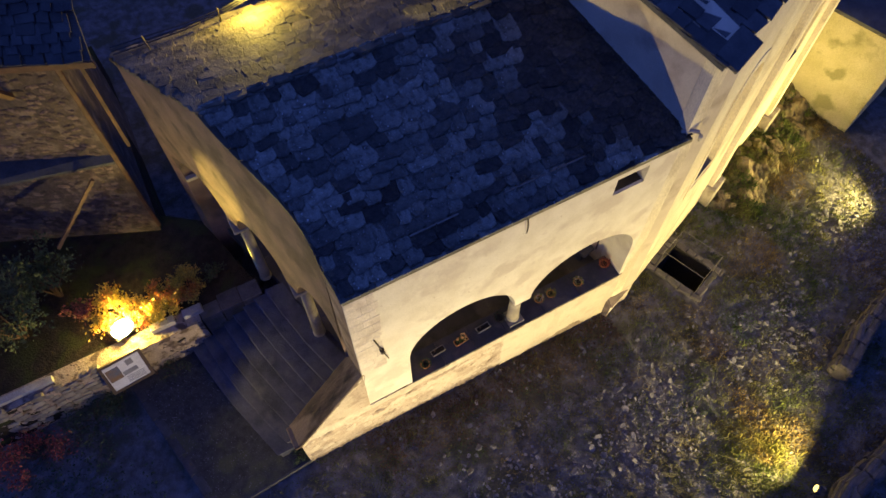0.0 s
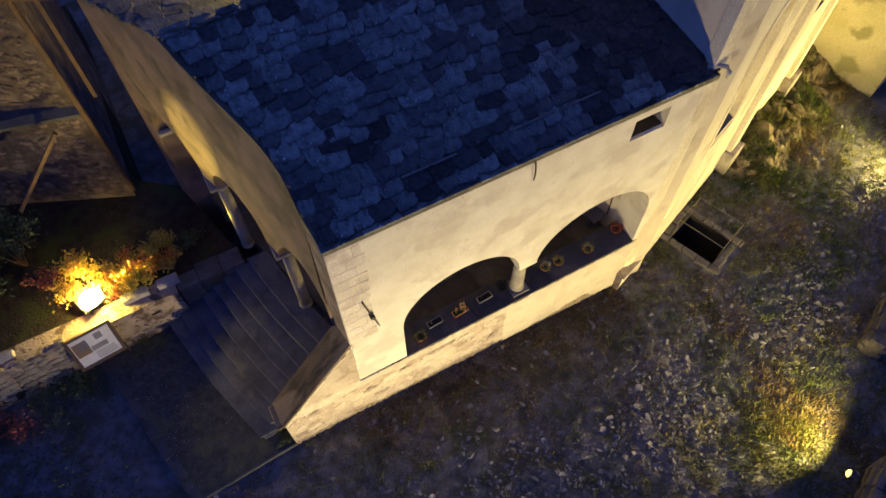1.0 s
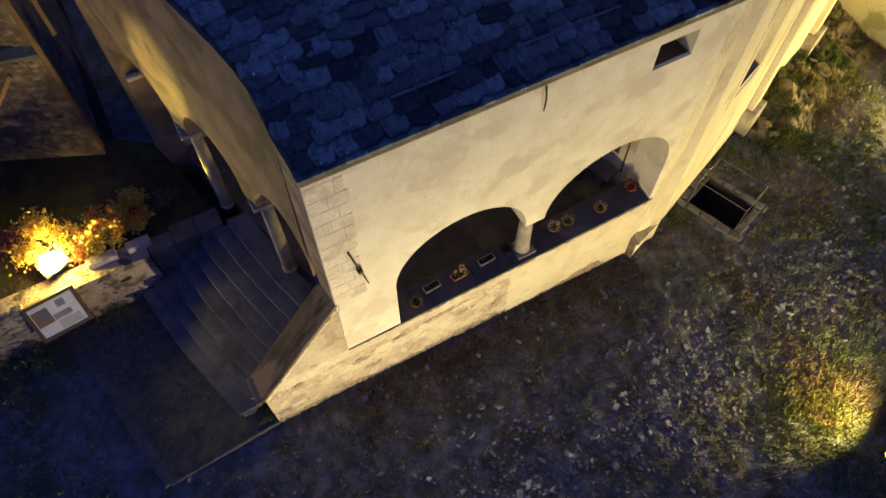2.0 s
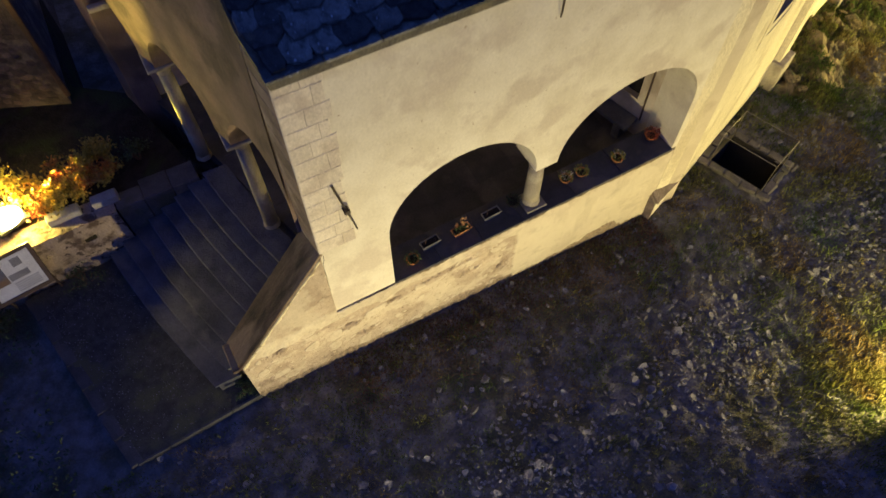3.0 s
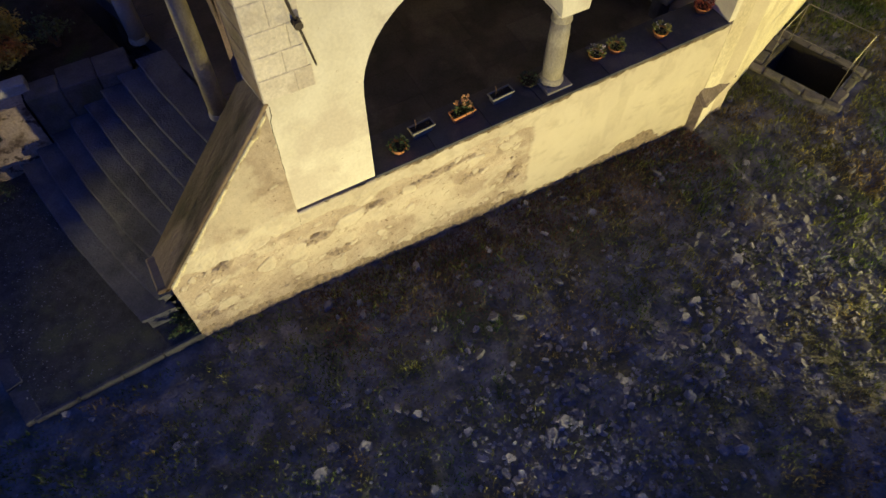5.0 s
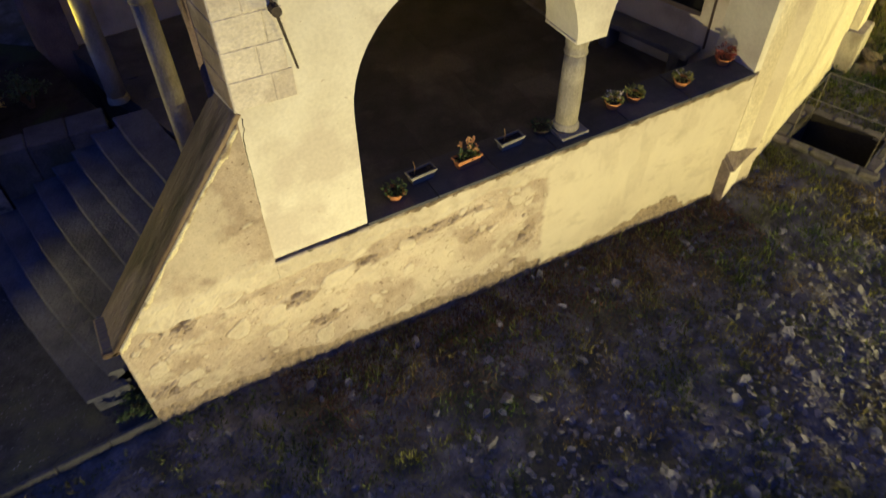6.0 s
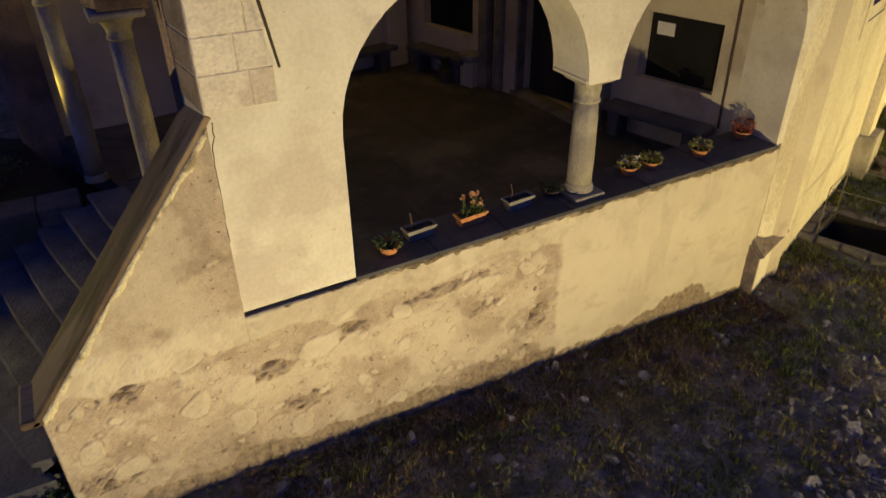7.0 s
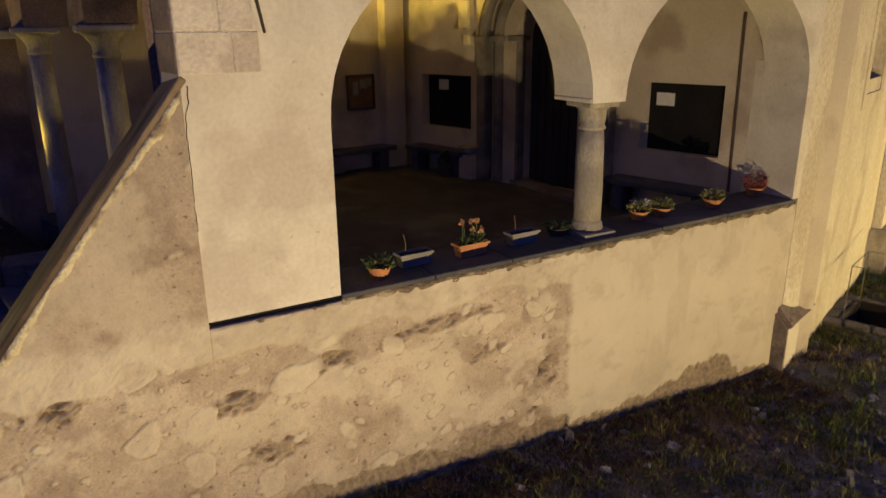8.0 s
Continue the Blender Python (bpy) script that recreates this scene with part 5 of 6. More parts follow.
def trough(x, y, turn, mat, label, plants):
    z = slab_z(x)
    ob = thing("planter", (x, y, z), label, "planter", "planters on the parapet")
    m = Matrix.Translation((x, y, z)) @ pose(0, 0, 0, 0, 0, turn)
    w, d, h, t = 0.185, 0.075, 0.14, 0.010
    b = Build()
    rows = []
    for (sw, sd, zz) in ((w - 0.03, d - 0.02, 0.0), (w - 0.008, d - 0.004, h - 0.025), (w + 0.008, d + 0.008, h - 0.025), (w + 0.008, d + 0.008, h), (w - t, d - t, h), (w - t, d - t, h - 0.03)):
        rows.append([m @ Vector((sx * sw, sy * sd, zz)) for sx, sy in ((-1, -1), (1, -1), (1, 1), (-1, 1))])
    fs = [(i * 4 + k, i * 4 + (k + 1) % 4, (i + 1) * 4 + (k + 1) % 4, (i + 1) * 4 + k) for i in range(5) for k in range(4)] + [(3, 2, 1, 0)]
    b.add([p for r in rows for p in r], fs)
    part("trough", b, mat, ob)
    part("soil", Build().box((0, 0, h - 0.035), (2 * (w - t), 2 * (d - t), 0.02), m), SOIL, ob)
    if plants == "flowers":
        g = Build()
        for _ in range(9):
            f = Build()
            p = m @ Vector((rng(-0.12, 0.09), rng(-0.04, 0.04), h - 0.02))
            q = p + Vector((rng(-0.06, 0.06), rng(-0.05, 0.05), rng(0.13, 0.26)))
            g.tube([p, p.lerp(q, 0.6) + Vector((0.01, 0, 0)), q], 0.004, 4)
            plant(g, p, 0.05, 0.12, 12, 0.06)
            for _ in range(9):
                f.leaf(q, (random.gauss(0, 1), random.gauss(0, 1), random.gauss(0.3, 0.7)), 0.04, 0.9)
            part("flower", f, PETAL_PINK, ob)
        part("plant", g, LEAF, ob, kind="stuff")
    elif plants == "twig":
        g = Build()
        p = m @ Vector((-0.10, 0, h - 0.03))
        part("twig", g.tube([p, p + Vector((0.01, 0, 0.12)), p + Vector((-0.01, 0, 0.22))], 0.006, 5), WOOD, ob)
        for _ in range(4):
            q = m @ Vector((rng(-0.15, 0.15), rng(-0.04, 0.04), h - 0.03))
            part("twig", Build().tube([q, q + Vector((rng(-0.02, 0.02), 0, rng(0.02, 0.06)))], 0.004, 4), WOOD, ob)
    return ob


random.seed(31)
round_pot(2.66, 5.84, 0.122, 0.125, TERRACOTTA, LEAF, 130, 0.13, "round terracotta bowl with green leaves")
trough(3.11, 6.0, 4, PALE_POT, "pale rectangular planter with bare soil", "twig")
trough(3.76, 5.96, 4, TERRACOTTA, "orange rectangular planter with salmon flowers", "flowers")
trough(4.44, 6.0, 3, PALE_POT, "pale rectangular planter with a bare twig", "twig")
round_pot(4.96, 6.05, 0.135, 0.09, DARK_POT, LEAF_DARK, 90, 0.06, "low dark bowl with a withered plant")
round_pot(6.15, 6.0, 0.118, 0.115, TERRACOTTA, LEAF_POT, 110, 0.15, "round terracotta pot with white and red flowers", 40, PETAL_WHITE)
round_pot(6.51, 5.98, 0.118, 0.11, TERRACOTTA, LEAF_POT, 140, 0.14, "round terracotta pot with green and red leaves")
round_pot(7.33, 5.92, 0.122, 0.115, TERRACOTTA, LEAF_POT, 150, 0.15, "round terracotta pot with trailing green plant", 14, PETAL_WHITE)
round_pot(8.27, 6.05, 0.125, 0.115, TERRACOTTA, LEAF_RED, 190, 0.24, "round terracotta pot with a bushy red plant")


# ---- cellar shaft with its rail ----
o, u, w = SHAFT
zg = -0.22
shaft = thing("cellar_shaft", o + Vector((0.8, -0.5, zg)), "dark open stone shaft with a stone rim", "shaft", kind="structure")
un, wn_ = u.normalized(), w.normalized()
b = Build()
cs = [o, o + u, o + u + w, o + w]
b.add([(p.x, p.y, zg - 2.2) for p in cs] + [(p.x, p.y, zg + 0.02) for p in cs], [(0, 1, 2, 3), (0, 4, 5, 1), (1, 5, 6, 2), (2, 6, 7, 3), (3, 7, 4, 0)])
part("lining", b, SOIL, shaft)
mid_pt = o + u / 2 + w / 2
wide = [mid_pt + (p - mid_pt) * 1.9 for p in cs]
b = Build().add([(p.x, p.y, zg + 0.01) for p in cs] + [(p.x, p.y, zg - 0.26) for p in wide], [(k, 4 + k, 4 + (k + 1) % 4, (k + 1) % 4) for k in range(4)])
part("apron", b, EARTH, shaft, "trodden soil round the shaft")
random.seed(41)
for p, way, length in ((o - un * 0.3 - wn_ * 0.3, un, u.length + 0.6), (o + w + wn_ * 0.02 - un * 0.3, un, u.length + 0.6), (o - un * 0.3, wn_, w.length), (o + u, wn_, w.length)):
    s = 0.0
    side = wn_ if way == un else un
    while s < length - 0.05:
        l = min(rng(0.25, 0.5), length - s)
        ang = math.degrees(math.atan2(way.y, way.x))
        c = p + way * (s + l / 2) + side * (0.20 if p == o - un * 0.3 - wn_ * 0.3 else 0.10)
        part("rim_stone", Build().box((0, 0, 0), (l - 0.02, 0.20 + rng(-0.05, 0.04), 0.10), Matrix.Translation((c.x, c.y, zg - 0.045 + rng(0, 0.025))) @ pose(0, 0, 0, rng(-5, 5), rng(-5, 5), ang + rng(-9, 9)), 0.03), RIM, shaft)
        s += l
rail = thing("shaft_rail", o + Vector((0, 0, zg)), "thin galvanised pipe rail round the shaft", "railing")
for e in (o, o + u, o + w, o + u + w):
    part("post", Build().tube([(e.x, e.y, zg - 0.1), (e.x, e.y, zg + 0.92)], 0.009, 6), STEEL, rail)
for p, q in ((o, o + w), (o + u, o + u + w), (o + w, o + u + w), (o, o + u)):
    part("rail_bar", Build().tube([(p.x, p.y, zg + 0.92), (q.x, q.y, zg + 0.92)], 0.009, 6), STEEL, rail)


# ---- low field walls ----
# darker-coloured copies of the stones give these walls their unlit look
dark_stones = [me.copy() for me in stone_meshes]
for me in dark_stones:
    me.materials.clear()
    me.materials.append(RIM)


def field_wall(pts, width, height, label, seed):
    random.seed(seed)
    ob = thing("low_wall", (*pts[0], 0), label, "wall")
    core = Build()
    for (x0, y0), (x1, y1) in zip(pts, pts[1:]):
        L = math.hypot(x1 - x0, y1 - y0)
        ang = math.degrees(math.atan2(y1 - y0, x1 - x0))
        m = Matrix.Translation(((x0 + x1) / 2, (y0 + y1) / 2, height / 2 - 0.4)) @ pose(0, 0, 0, 0, 0, ang)
        core.box((0, 0, 0), (L, width - 0.1, height), m)
        s = 0.0
        while s < L:
            l = rng(0.35, 0.7)
            for row in (-1, 1):
                me = dark_stones[random.randrange(7)]
                st_ = part("stone", me, None, ob)
                st_.matrix_basis = Matrix.Translation(m @ Vector((s + l / 2 - L / 2, row * width * 0.24, height / 2 + rng(-0.02, 0.03)))) @ pose(0, 0, 0, 0, 0, ang + rng(-8, 8)) @ Matrix.Diagonal((l, width * 0.52, 0.35, 1))
                for zz in (0.18, 0.45):
                    if zz < height - 0.1:
                        st_ = part("stone", dark_stones[random.randrange(7)], None, ob)
                        st_.matrix_basis = Matrix.Translation(m @ Vector((s + l / 2 - L / 2, row * width * 0.46, height / 2 - zz))) @ pose(0, 0, 0, 0, 0, ang + rng(-8, 8)) @ Matrix.Diagonal((l, 0.2, 0.4, 1))
            s += l
    part("core", core, RIM, ob)
    return ob


field_wall([(13.2, 0.75), (14.6, 1.35), (16.2, 1.75), (19.5, 2.4)], 0.42, 0.7, "low dry stone wall in the dark", 51)
field_wall([(9.6, -2.4), (11.0, -1.75), (13.0, -1.55), (16.5, -0.9)], 0.42, 0.7, "low stone wall behind the floodlight", 52)

# ---- annex beside the nave ----
annex = thing("annex", (21.0, 9.0, 0), "low yellow plastered annex beside the nave", "building")
b = Build()
pl = [(19.55, 9.15), (20.10, 7.30), (24.5, 8.6), (24.0, 11.5), (19.0, 11.0)]
zt = 3.62
nn = len(pl)
b.add([(x, y, -0.5) for x, y in pl] + [(x, y, zt) for x, y in pl], [tuple(range(nn, 2 * nn))] + [(i, (i + 1) % nn, nn + (i + 1) % nn, nn + i) for i in range(nn)])
part("wall", b, ANNEX_PLASTER, annex)
b = Build()
c = Vector((21.6, 9.4, 0))
ring = [Vector((x, y, 0)) for x, y in pl]
big = [c + (p - c) * 1.06 for p in ring]
b.add([(p.x, p.y, zt + 0.02) for p in big] + [(p.x, p.y, zt + 0.14) for p in big], [tuple(range(nn, 2 * nn)), tuple(range(nn))[::-1]] + [(i, (i + 1) % nn, nn + (i + 1) % nn, nn + i) for i in range(nn)])
part("roof", b, NAVE_SLATE, annex, "flat stone roof edge")

# ---- house behind the garden ----
house_stones = [me.copy() for me in stone_meshes]
for me in house_stones:
    me.materials.clear()
    me.materials.append(HOUSE_STONE)
house = thing("house", (-5, 16, 1.5), "old rubble stone house with a timber eave", "house")


def house_pt(u, d, z):
    """u metres along the house front from its corner, d inwards."""
    return Vector((-2.1 - 0.917 * u + 0.4 * d, 13.45 + 0.4 * u + 0.917 * d, z))


b = Build()
base = [house_pt(0, 0, 0), Vector((-1.95, 20, 0)), Vector((-12, 24, 0)), house_pt(10, 0, 0)]
b.add([(p.x, p.y, -0.3) for p in base] + [(p.x, p.y, 8.2) for p in base], [(4, 5, 6, 7), (0, 1, 5, 4), (1, 2, 6, 5), (2, 3, 7, 6), (3, 0, 4, 7)])
part("wall", b, HOUSE_MORTAR, house, "rubble masonry wall")
b = Build()
c = [Vector((-1.32, 12.98, 8.28)), Vector((-1.02, 17.4, 9.85)), Vector((-9.5, 20.6, 9.85)), Vector((-10.4, 16.9, 8.28))]
b.add([tuple(p) for p in c] + [(p.x, p.y, p.z - 0.12) for p in c], [(3, 2, 1, 0), (4, 5, 6, 7), (0, 1, 5, 4), (0, 4, 7, 3), (1, 2, 6, 5), (2, 3, 7, 6)])
hroof = part("roof", b, HOUSE_SLATE, house, "dark stone slab roof")
part("roof_slabs", roof_slabs(Build(), c[3] + Vector((4.0, -1.75, 0.0)), c[0] - c[3], (c[1] - c[0]) * 0.5 + (c[2] - c[3]) * 0.5, 5.2, 4.0, 0.30, 0.03), HOUSE_SLATE, hroof, kind="stuff")
ang = math.degrees(math.atan2(c[0].y - c[3].y, c[0].x - c[3].x))
mid = (c[0] + c[3]) / 2
part("fascia", Build().box((0, 0, 0), ((c[0] - c[3]).length, 0.05, 0.17), Matrix.Translation((mid.x + 0.02, mid.y - 0.01, 8.16)) @ pose(0, 0, 0, 0, 0, ang), 0.01), WOOD, house, "orange lit timber fascia")
part("corner_board", Build().tube([(-1.62, 13.40, 8.0), (-1.62, 13.40, 5.2)], 0.06, 4), WOOD, house)
part("corner_post", Build().box((-2.06, 13.42, 5.0), (0.12, 0.12, 6.4), pose(0, 0, 0), 0.02), WOOD, house)
for u in (1.15, 4.0):
    part("brace", Build().tube([house_pt(u, -0.62, 8.1), house_pt(u + 0.1, -0.05, 7.3)], 0.085, 4), WOOD, house)
random.seed(61)
laid, rest = 0, Build()
for r in range(37):
    z = 1.6 + (36 - r) * 0.175
    u = 0.15 + rng(0, 0.15)
    while u < 4.4:
        w = rng(0.10, 0.32)
        if random.random() < 0.85:
            p = house_pt(u + w / 2, 0.055, z + rng(-0.04, 0.16))
            m = Matrix.Translation(p) @ pose(0, 0, 0, 0, rng(-25, 25), -23.5) @ Matrix.Diagonal((w, 0.15, rng(0.12, 0.28), 1))
            me = house_stones[random.randrange(7)]
            if laid < 300:
                part("stone", me, None, house).matrix_basis = m
                laid += 1
            else:
                rest.add([m @ q.co for q in me.vertices], [tuple(q.vertices) for q in me.polygons])
        u += w + 0.02
part("stones", rest, RUBBLE_JOINED, house, kind="stuff")
lean = thing("lean_to_roof", (-4.2, 13.0, 4.6), "dark lean-to roof against the house with a wooden strut", "canopy")
b = Build()
c = [house_pt(5.6, -0.95, 4.72), house_pt(-0.02, -0.12, 4.92), house_pt(0, 0.05, 5.1), house_pt(5.6, 0.05, 5.1)]
b.add([tuple(p) for p in c] + [(p.x, p.y, p.z - 0.08) for p in c], [(0, 1, 2, 3), (7, 6, 5, 4), (0, 4, 5, 1), (1, 5, 6, 2), (2, 6, 7, 3), (3, 7, 4, 0)])
part("roof_board", b, HOUSE_SLATE, lean)
part("strut", Build().tube([(-2.75, 13.1, 4.85), (-4.45, 13.0, 3.05)], 0.06, 4), WOOD, lean)

# ---- lamp and wires behind the roof ----
back_lamp = thing("wall_lamp", (2.2, 14.0, 8.4), "small yellow lamp hung on wires behind the roof", "lamp")
part("bulb", Build().lathe((2.3, 14.25, 8.35), [(0.02, -0.10), (0.07, -0.06), (0.08, 0.0), (0.05, 0.06), (0.02, 0.09)], 12), HOT_LAMP, back_lamp, "glowing bulb", True)
part("shade", Build().lathe((2.3, 14.25, 8.45), [(0.2, -0.04), (0.2, -0.02), (0.05, 0.06), (0.03, 0.12)], 16), BLACK, back_lamp)
wires = thing("wires", (1.5, 13.2, 8.3), "thin black wires on a small bracket", "cable")
for dz in (0.0, 0.05, 0.11):
    pts = [Vector((-0.9, 13.2 + dz, 8.05 + dz)), Vector((0.7, 13.12 + dz * 0.5, 8.12 + dz)), Vector((1.6, 13.13, 8.2 + dz)), Vector((3.0, 13.4, 8.3 + dz)), Vector((8.0, 14.8, 8.8 + dz))]
    part("wire", Build().tube(pts, 0.016, 5), BLACK, wires)
part("bracket", Build().tube([(1.5, 13.2, 7.85), (1.5, 13.1, 8.4)], 0.02, 6), STEEL, wires)
part("bracket", Build().tube([(-0.15, 13.0, 8.0), (-0.2, 13.05, 8.4)], 0.02, 6), STEEL, wires)


# ---- loose stones, grass, rocky bank ----
def blocked(x, y):
    if in_shaft(x, y, 0.35):
        return True
    if y > 5.6 and x < 8.8:
        return True
    if x > 8.5 and y > 5.62 + 0.372 * (x - 8.6) - 0.05:
        return True
    return x < -0.8 and y > 5.4 and x > -4.7


def stoniness(x, y):
    """Trodden stony strip across the meadow."""
    mid = 1.0 + 0.15 * x if x < 9 else 2.35 + 0.22 * (x - 9)
    band = math.exp(-((y - mid) / (1.5 if y < mid or x < 8 else 0.85)) ** 2)
    band *= max(0.0, min(1.0, (math.hypot(x - 10.4, y + 1.2) - 1.0) / 2.2))
    return band * (0.55 + 0.75 * noise.noise(Vector((x * 0.45, y * 0.45, 9)))) + 0.08


random.seed(71)
b = Build()
base = [(-0.5, -0.3, 0), (0.05, -0.5, 0), (0.5, -0.25, 0), (0.5, 0.25, 0), (0.0, 0.5, 0), (-0.5, 0.3, 0)]
made = 0
while made < 9000:
    x, y = rng(-6, 20), rng(-5, 7.5)
    if blocked(x, y) or random.random() > stoniness(x, y) * 1.2:
        continue
    r = rng(0.02, 0.07) * (1.8 if random.random() < 0.12 else 1)
    a, e = rng(0, math.tau), rng(0.6, 1.0)
    h = r * rng(0.05, 0.5)
    tilt = (rng(-0.55, 0.55), rng(-0.55, 0.55))
    z = ground_z(x, y)
    lo, hi = [], []
    for px, py, _ in base:
        px, py = px * rng(0.8, 1.2) * r * 2, py * rng(0.8, 1.2) * r * 2 * e
        qx, qy = px * math.cos(a) - py * math.sin(a), px * math.sin(a) + py * math.cos(a)
        lo.append((x + qx, y + qy, z - 0.03))
        hi.append((x + qx * 0.66, y + qy * 0.66, z + h + tilt[0] * qx + tilt[1] * qy))
    k = 6
    b.add(lo + hi, [tuple(range(6, 12))] + [(i, (i + 1) % k, k + (i + 1) % k, k + i) for i in range(k)])
    made += 1
tagged(part("stones", b, STONE), "many flat grey stones trodden into the grass", "stones", kind="stuff")

random.seed(72)
b = Build()
made = 0
while made < 165000:
    x, y = rng(-7, 20), rng(-4.5, 8.5)
    if blocked(x, y) or random.random() < stoniness(x, y) * 0.7 - 0.1:
        continue
    tuft = 0.5 + 0.7 * noise.noise(Vector((x * 1.1, y * 1.1, 4))) + 0.75 * noise.noise(Vector((x * 4.2, y * 4.2, 14)))
    if random.random() > tuft + 0.2:
        continue
    near = math.exp(-(math.hypot(x - 10.2, y - 0.2) / 1.5) ** 2)
    h = rng(0.03, 0.11) * (0.55 + max(0.0, tuft) * 0.95 + near)
    a = rng(0, math.tau)
    z = ground_z(x, y) - 0.01
    wx, wy = math.cos(a) * 0.011, math.sin(a) * 0.011
    lx, ly = rng(-0.06, 0.06), rng(-0.06, 0.06)
    b.add([(x - wx, y - wy, z), (x + wx, y + wy, z), (x + lx, y + ly, z + h)], [(0, 1, 2)])
    made += 1
random.seed(74)
dry = Build()
for k in range(26000):
    x, y = rng(0.6, 8.6), 5.58 - abs(random.gauss(0, 0.75))
    if random.random() > 0.6 + 0.8 * noise.noise(Vector((x * 1.3, y * 1.3, 8))):
        continue
    z = ground_z(x, y) - 0.01
    a, h = rng(0, math.tau), rng(0.03, 0.10)
    wx, wy = math.cos(a) * 0.010, math.sin(a) * 0.010
    dry.add([(x - wx, y - wy, z), (x + wx, y + wy, z), (x + rng(-0.07, 0.07), y + rng(-0.07, 0.07), z + h)], [(0, 1, 2)])
for k in range(9000):
    a, d = rng(0, math.tau), abs(random.gauss(0, 1.25))
    x, y = 10.3 + d * math.cos(a), 0.1 + d * math.sin(a)
    z = ground_z(x, y) - 0.01
    a, h = rng(0, math.tau), rng(0.06, 0.18)
    wx, wy = math.cos(a) * 0.012, math.sin(a) * 0.012
    b.add([(x - wx, y - wy, z), (x + wx, y + wy, z), (x + rng(-0.09, 0.09), y + rng(-0.09, 0.09), z + h)], [(0, 1, 2)])
for k in range(26000):
    x, y = rng(10.2, 17.5), rng(2.6, 8.6)
    if blocked(x, y) or random.random() > 0.55 + 0.8 * noise.noise(Vector((x * 1.7, y * 1.7, 33))):
        continue
    z = ground_z(x, y) - 0.01
    a, h = rng(0, math.tau), rng(0.05, 0.15)
    wx, wy = math.cos(a) * 0.012, math.sin(a) * 0.012
    b.add([(x - wx, y - wy, z), (x + wx, y + wy, z), (x + rng(-0.08, 0.08), y + rng(-0.08, 0.08), z + h)], [(0, 1, 2)])
tagged(part("dry_grass", dry, DRY_GRASS), "short rust brown dry grass along the wall", "grass", kind="stuff")
tagged(part("grass", b, GRASS), "short patchy yellow-green grass", "grass", kind="stuff")

random.seed(73)
bank = thing("rocky_bank", (16.5, 7.0, -0.3), "rough rocky bank at the foot of the nave wall", "rock bank", kind="structure")
b = Build()
NX, NY = 60, 22
for i in range(NX + 1):
    for j in range(NY + 1):
        s, d = 5.3 + 6.4 * i / NX, -1.9 + 2.0 * j / NY
        x, y, _ = nave_pt(s, 0, d)
        f = (j / NY) * min(1, i / 8)
        z = ground_z(x, y) - 0.05 + f * (0.5 + 0.55 * noise.fractal(Vector((x, y, 1)), 0.6, 2.2, 6)) + 0.2 * f * abs(noise.noise(Vector((x * 3, y * 3, 2))))
        b.v.append((x, y, z))
for i in range(NX):
    for j in range(NY):
        k = i * (NY + 1) + j
        b.f.append((k, k + NY + 1, k + NY + 2, k + 1))
part("slope", b, ROCK, bank)
blades = Build()
while len(blades.f) < 16000:
    x, y, z = b.v[random.randrange(len(b.v))]
    x, y = x + rng(-0.06, 0.06), y + rng(-0.06, 0.06)
    if noise.noise(Vector((x * 1.3, y * 1.3, 31))) < rng(-0.25, 0.35):
        continue
    a, h = rng(0, math.tau), rng(0.05, 0.15)
    wx, wy = math.cos(a) * 0.012, math.sin(a) * 0.012
    blades.add([(x - wx, y - wy, z - 0.03), (x + wx, y + wy, z - 0.03), (x + rng(-0.07, 0.07), y + rng(-0.07, 0.07), z + h)], [(0, 1, 2)])
tagged(part("bank_grass", blades, GRASS), "tufts of grass on the rocky bank", "grass", kind="stuff")
rock_meshes = []
for k in range(4):
    me = rough_stone(40 + k * 2.9, 0.7)
    me.materials.append(ROCK)
    rock_meshes.append(me)
for k in range(14):
    s, d = rng(5.4, 11.4), rng(-1.4, -0.05)
    x, y, _ = nave_pt(s, 0, d)
    ob = part("rock", rock_meshes[k % 4], None, bank)
    w = rng(0.12, 0.3)
    ob.matrix_basis = Matrix.Translation((x, y, ground_z(x, y) + (d + 1.9) / 2 * 0.42)) @ pose(0, 0, 0, rng(-20, 20), rng(-20, 20), rng(0, 180)) @ Matrix.Diagonal((w * 2.0, w * 1.3, w * 0.32, 1))

# ---- quoin stones of the corner pier ----
part("quoin_mortar", Build().box((1.285, 5.636, 5.91), (0.55, 0.04, 3.68)), QUOIN_MORTAR, portico, "greyish mortar behind the quoins")
random.seed(81)
z = 4.06
k = 0
while z < 7.75:
    h = rng(0.27, 0.36)
    cut = 1.0 + (0.30 if k % 2 else 0.42) + rng(-0.05, 0.05)
    end = 1.62 + rng(-0.04, 0.05)
    for x0, x1 in ((1.0, cut), (cut, end)):
        b = Build()
        b.box(((x0 + x1) / 2, 5.634, z + h / 2), (x1 - x0 - 0.010, 0.045, h - 0.010), None, 0.005)
        part("quoin", b, QUOIN, portico)
    # side faces get a browner, darker copy of the quoin colour
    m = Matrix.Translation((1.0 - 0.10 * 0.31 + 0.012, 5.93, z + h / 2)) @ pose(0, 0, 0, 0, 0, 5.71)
    part("quoin", Build().box((0, 0, 0), (0.04, 0.61, h - 0.005), m, 0.012), QUOIN_SIDE, portico, "browner, darker side of a quoin")
    z += h
    k += 1

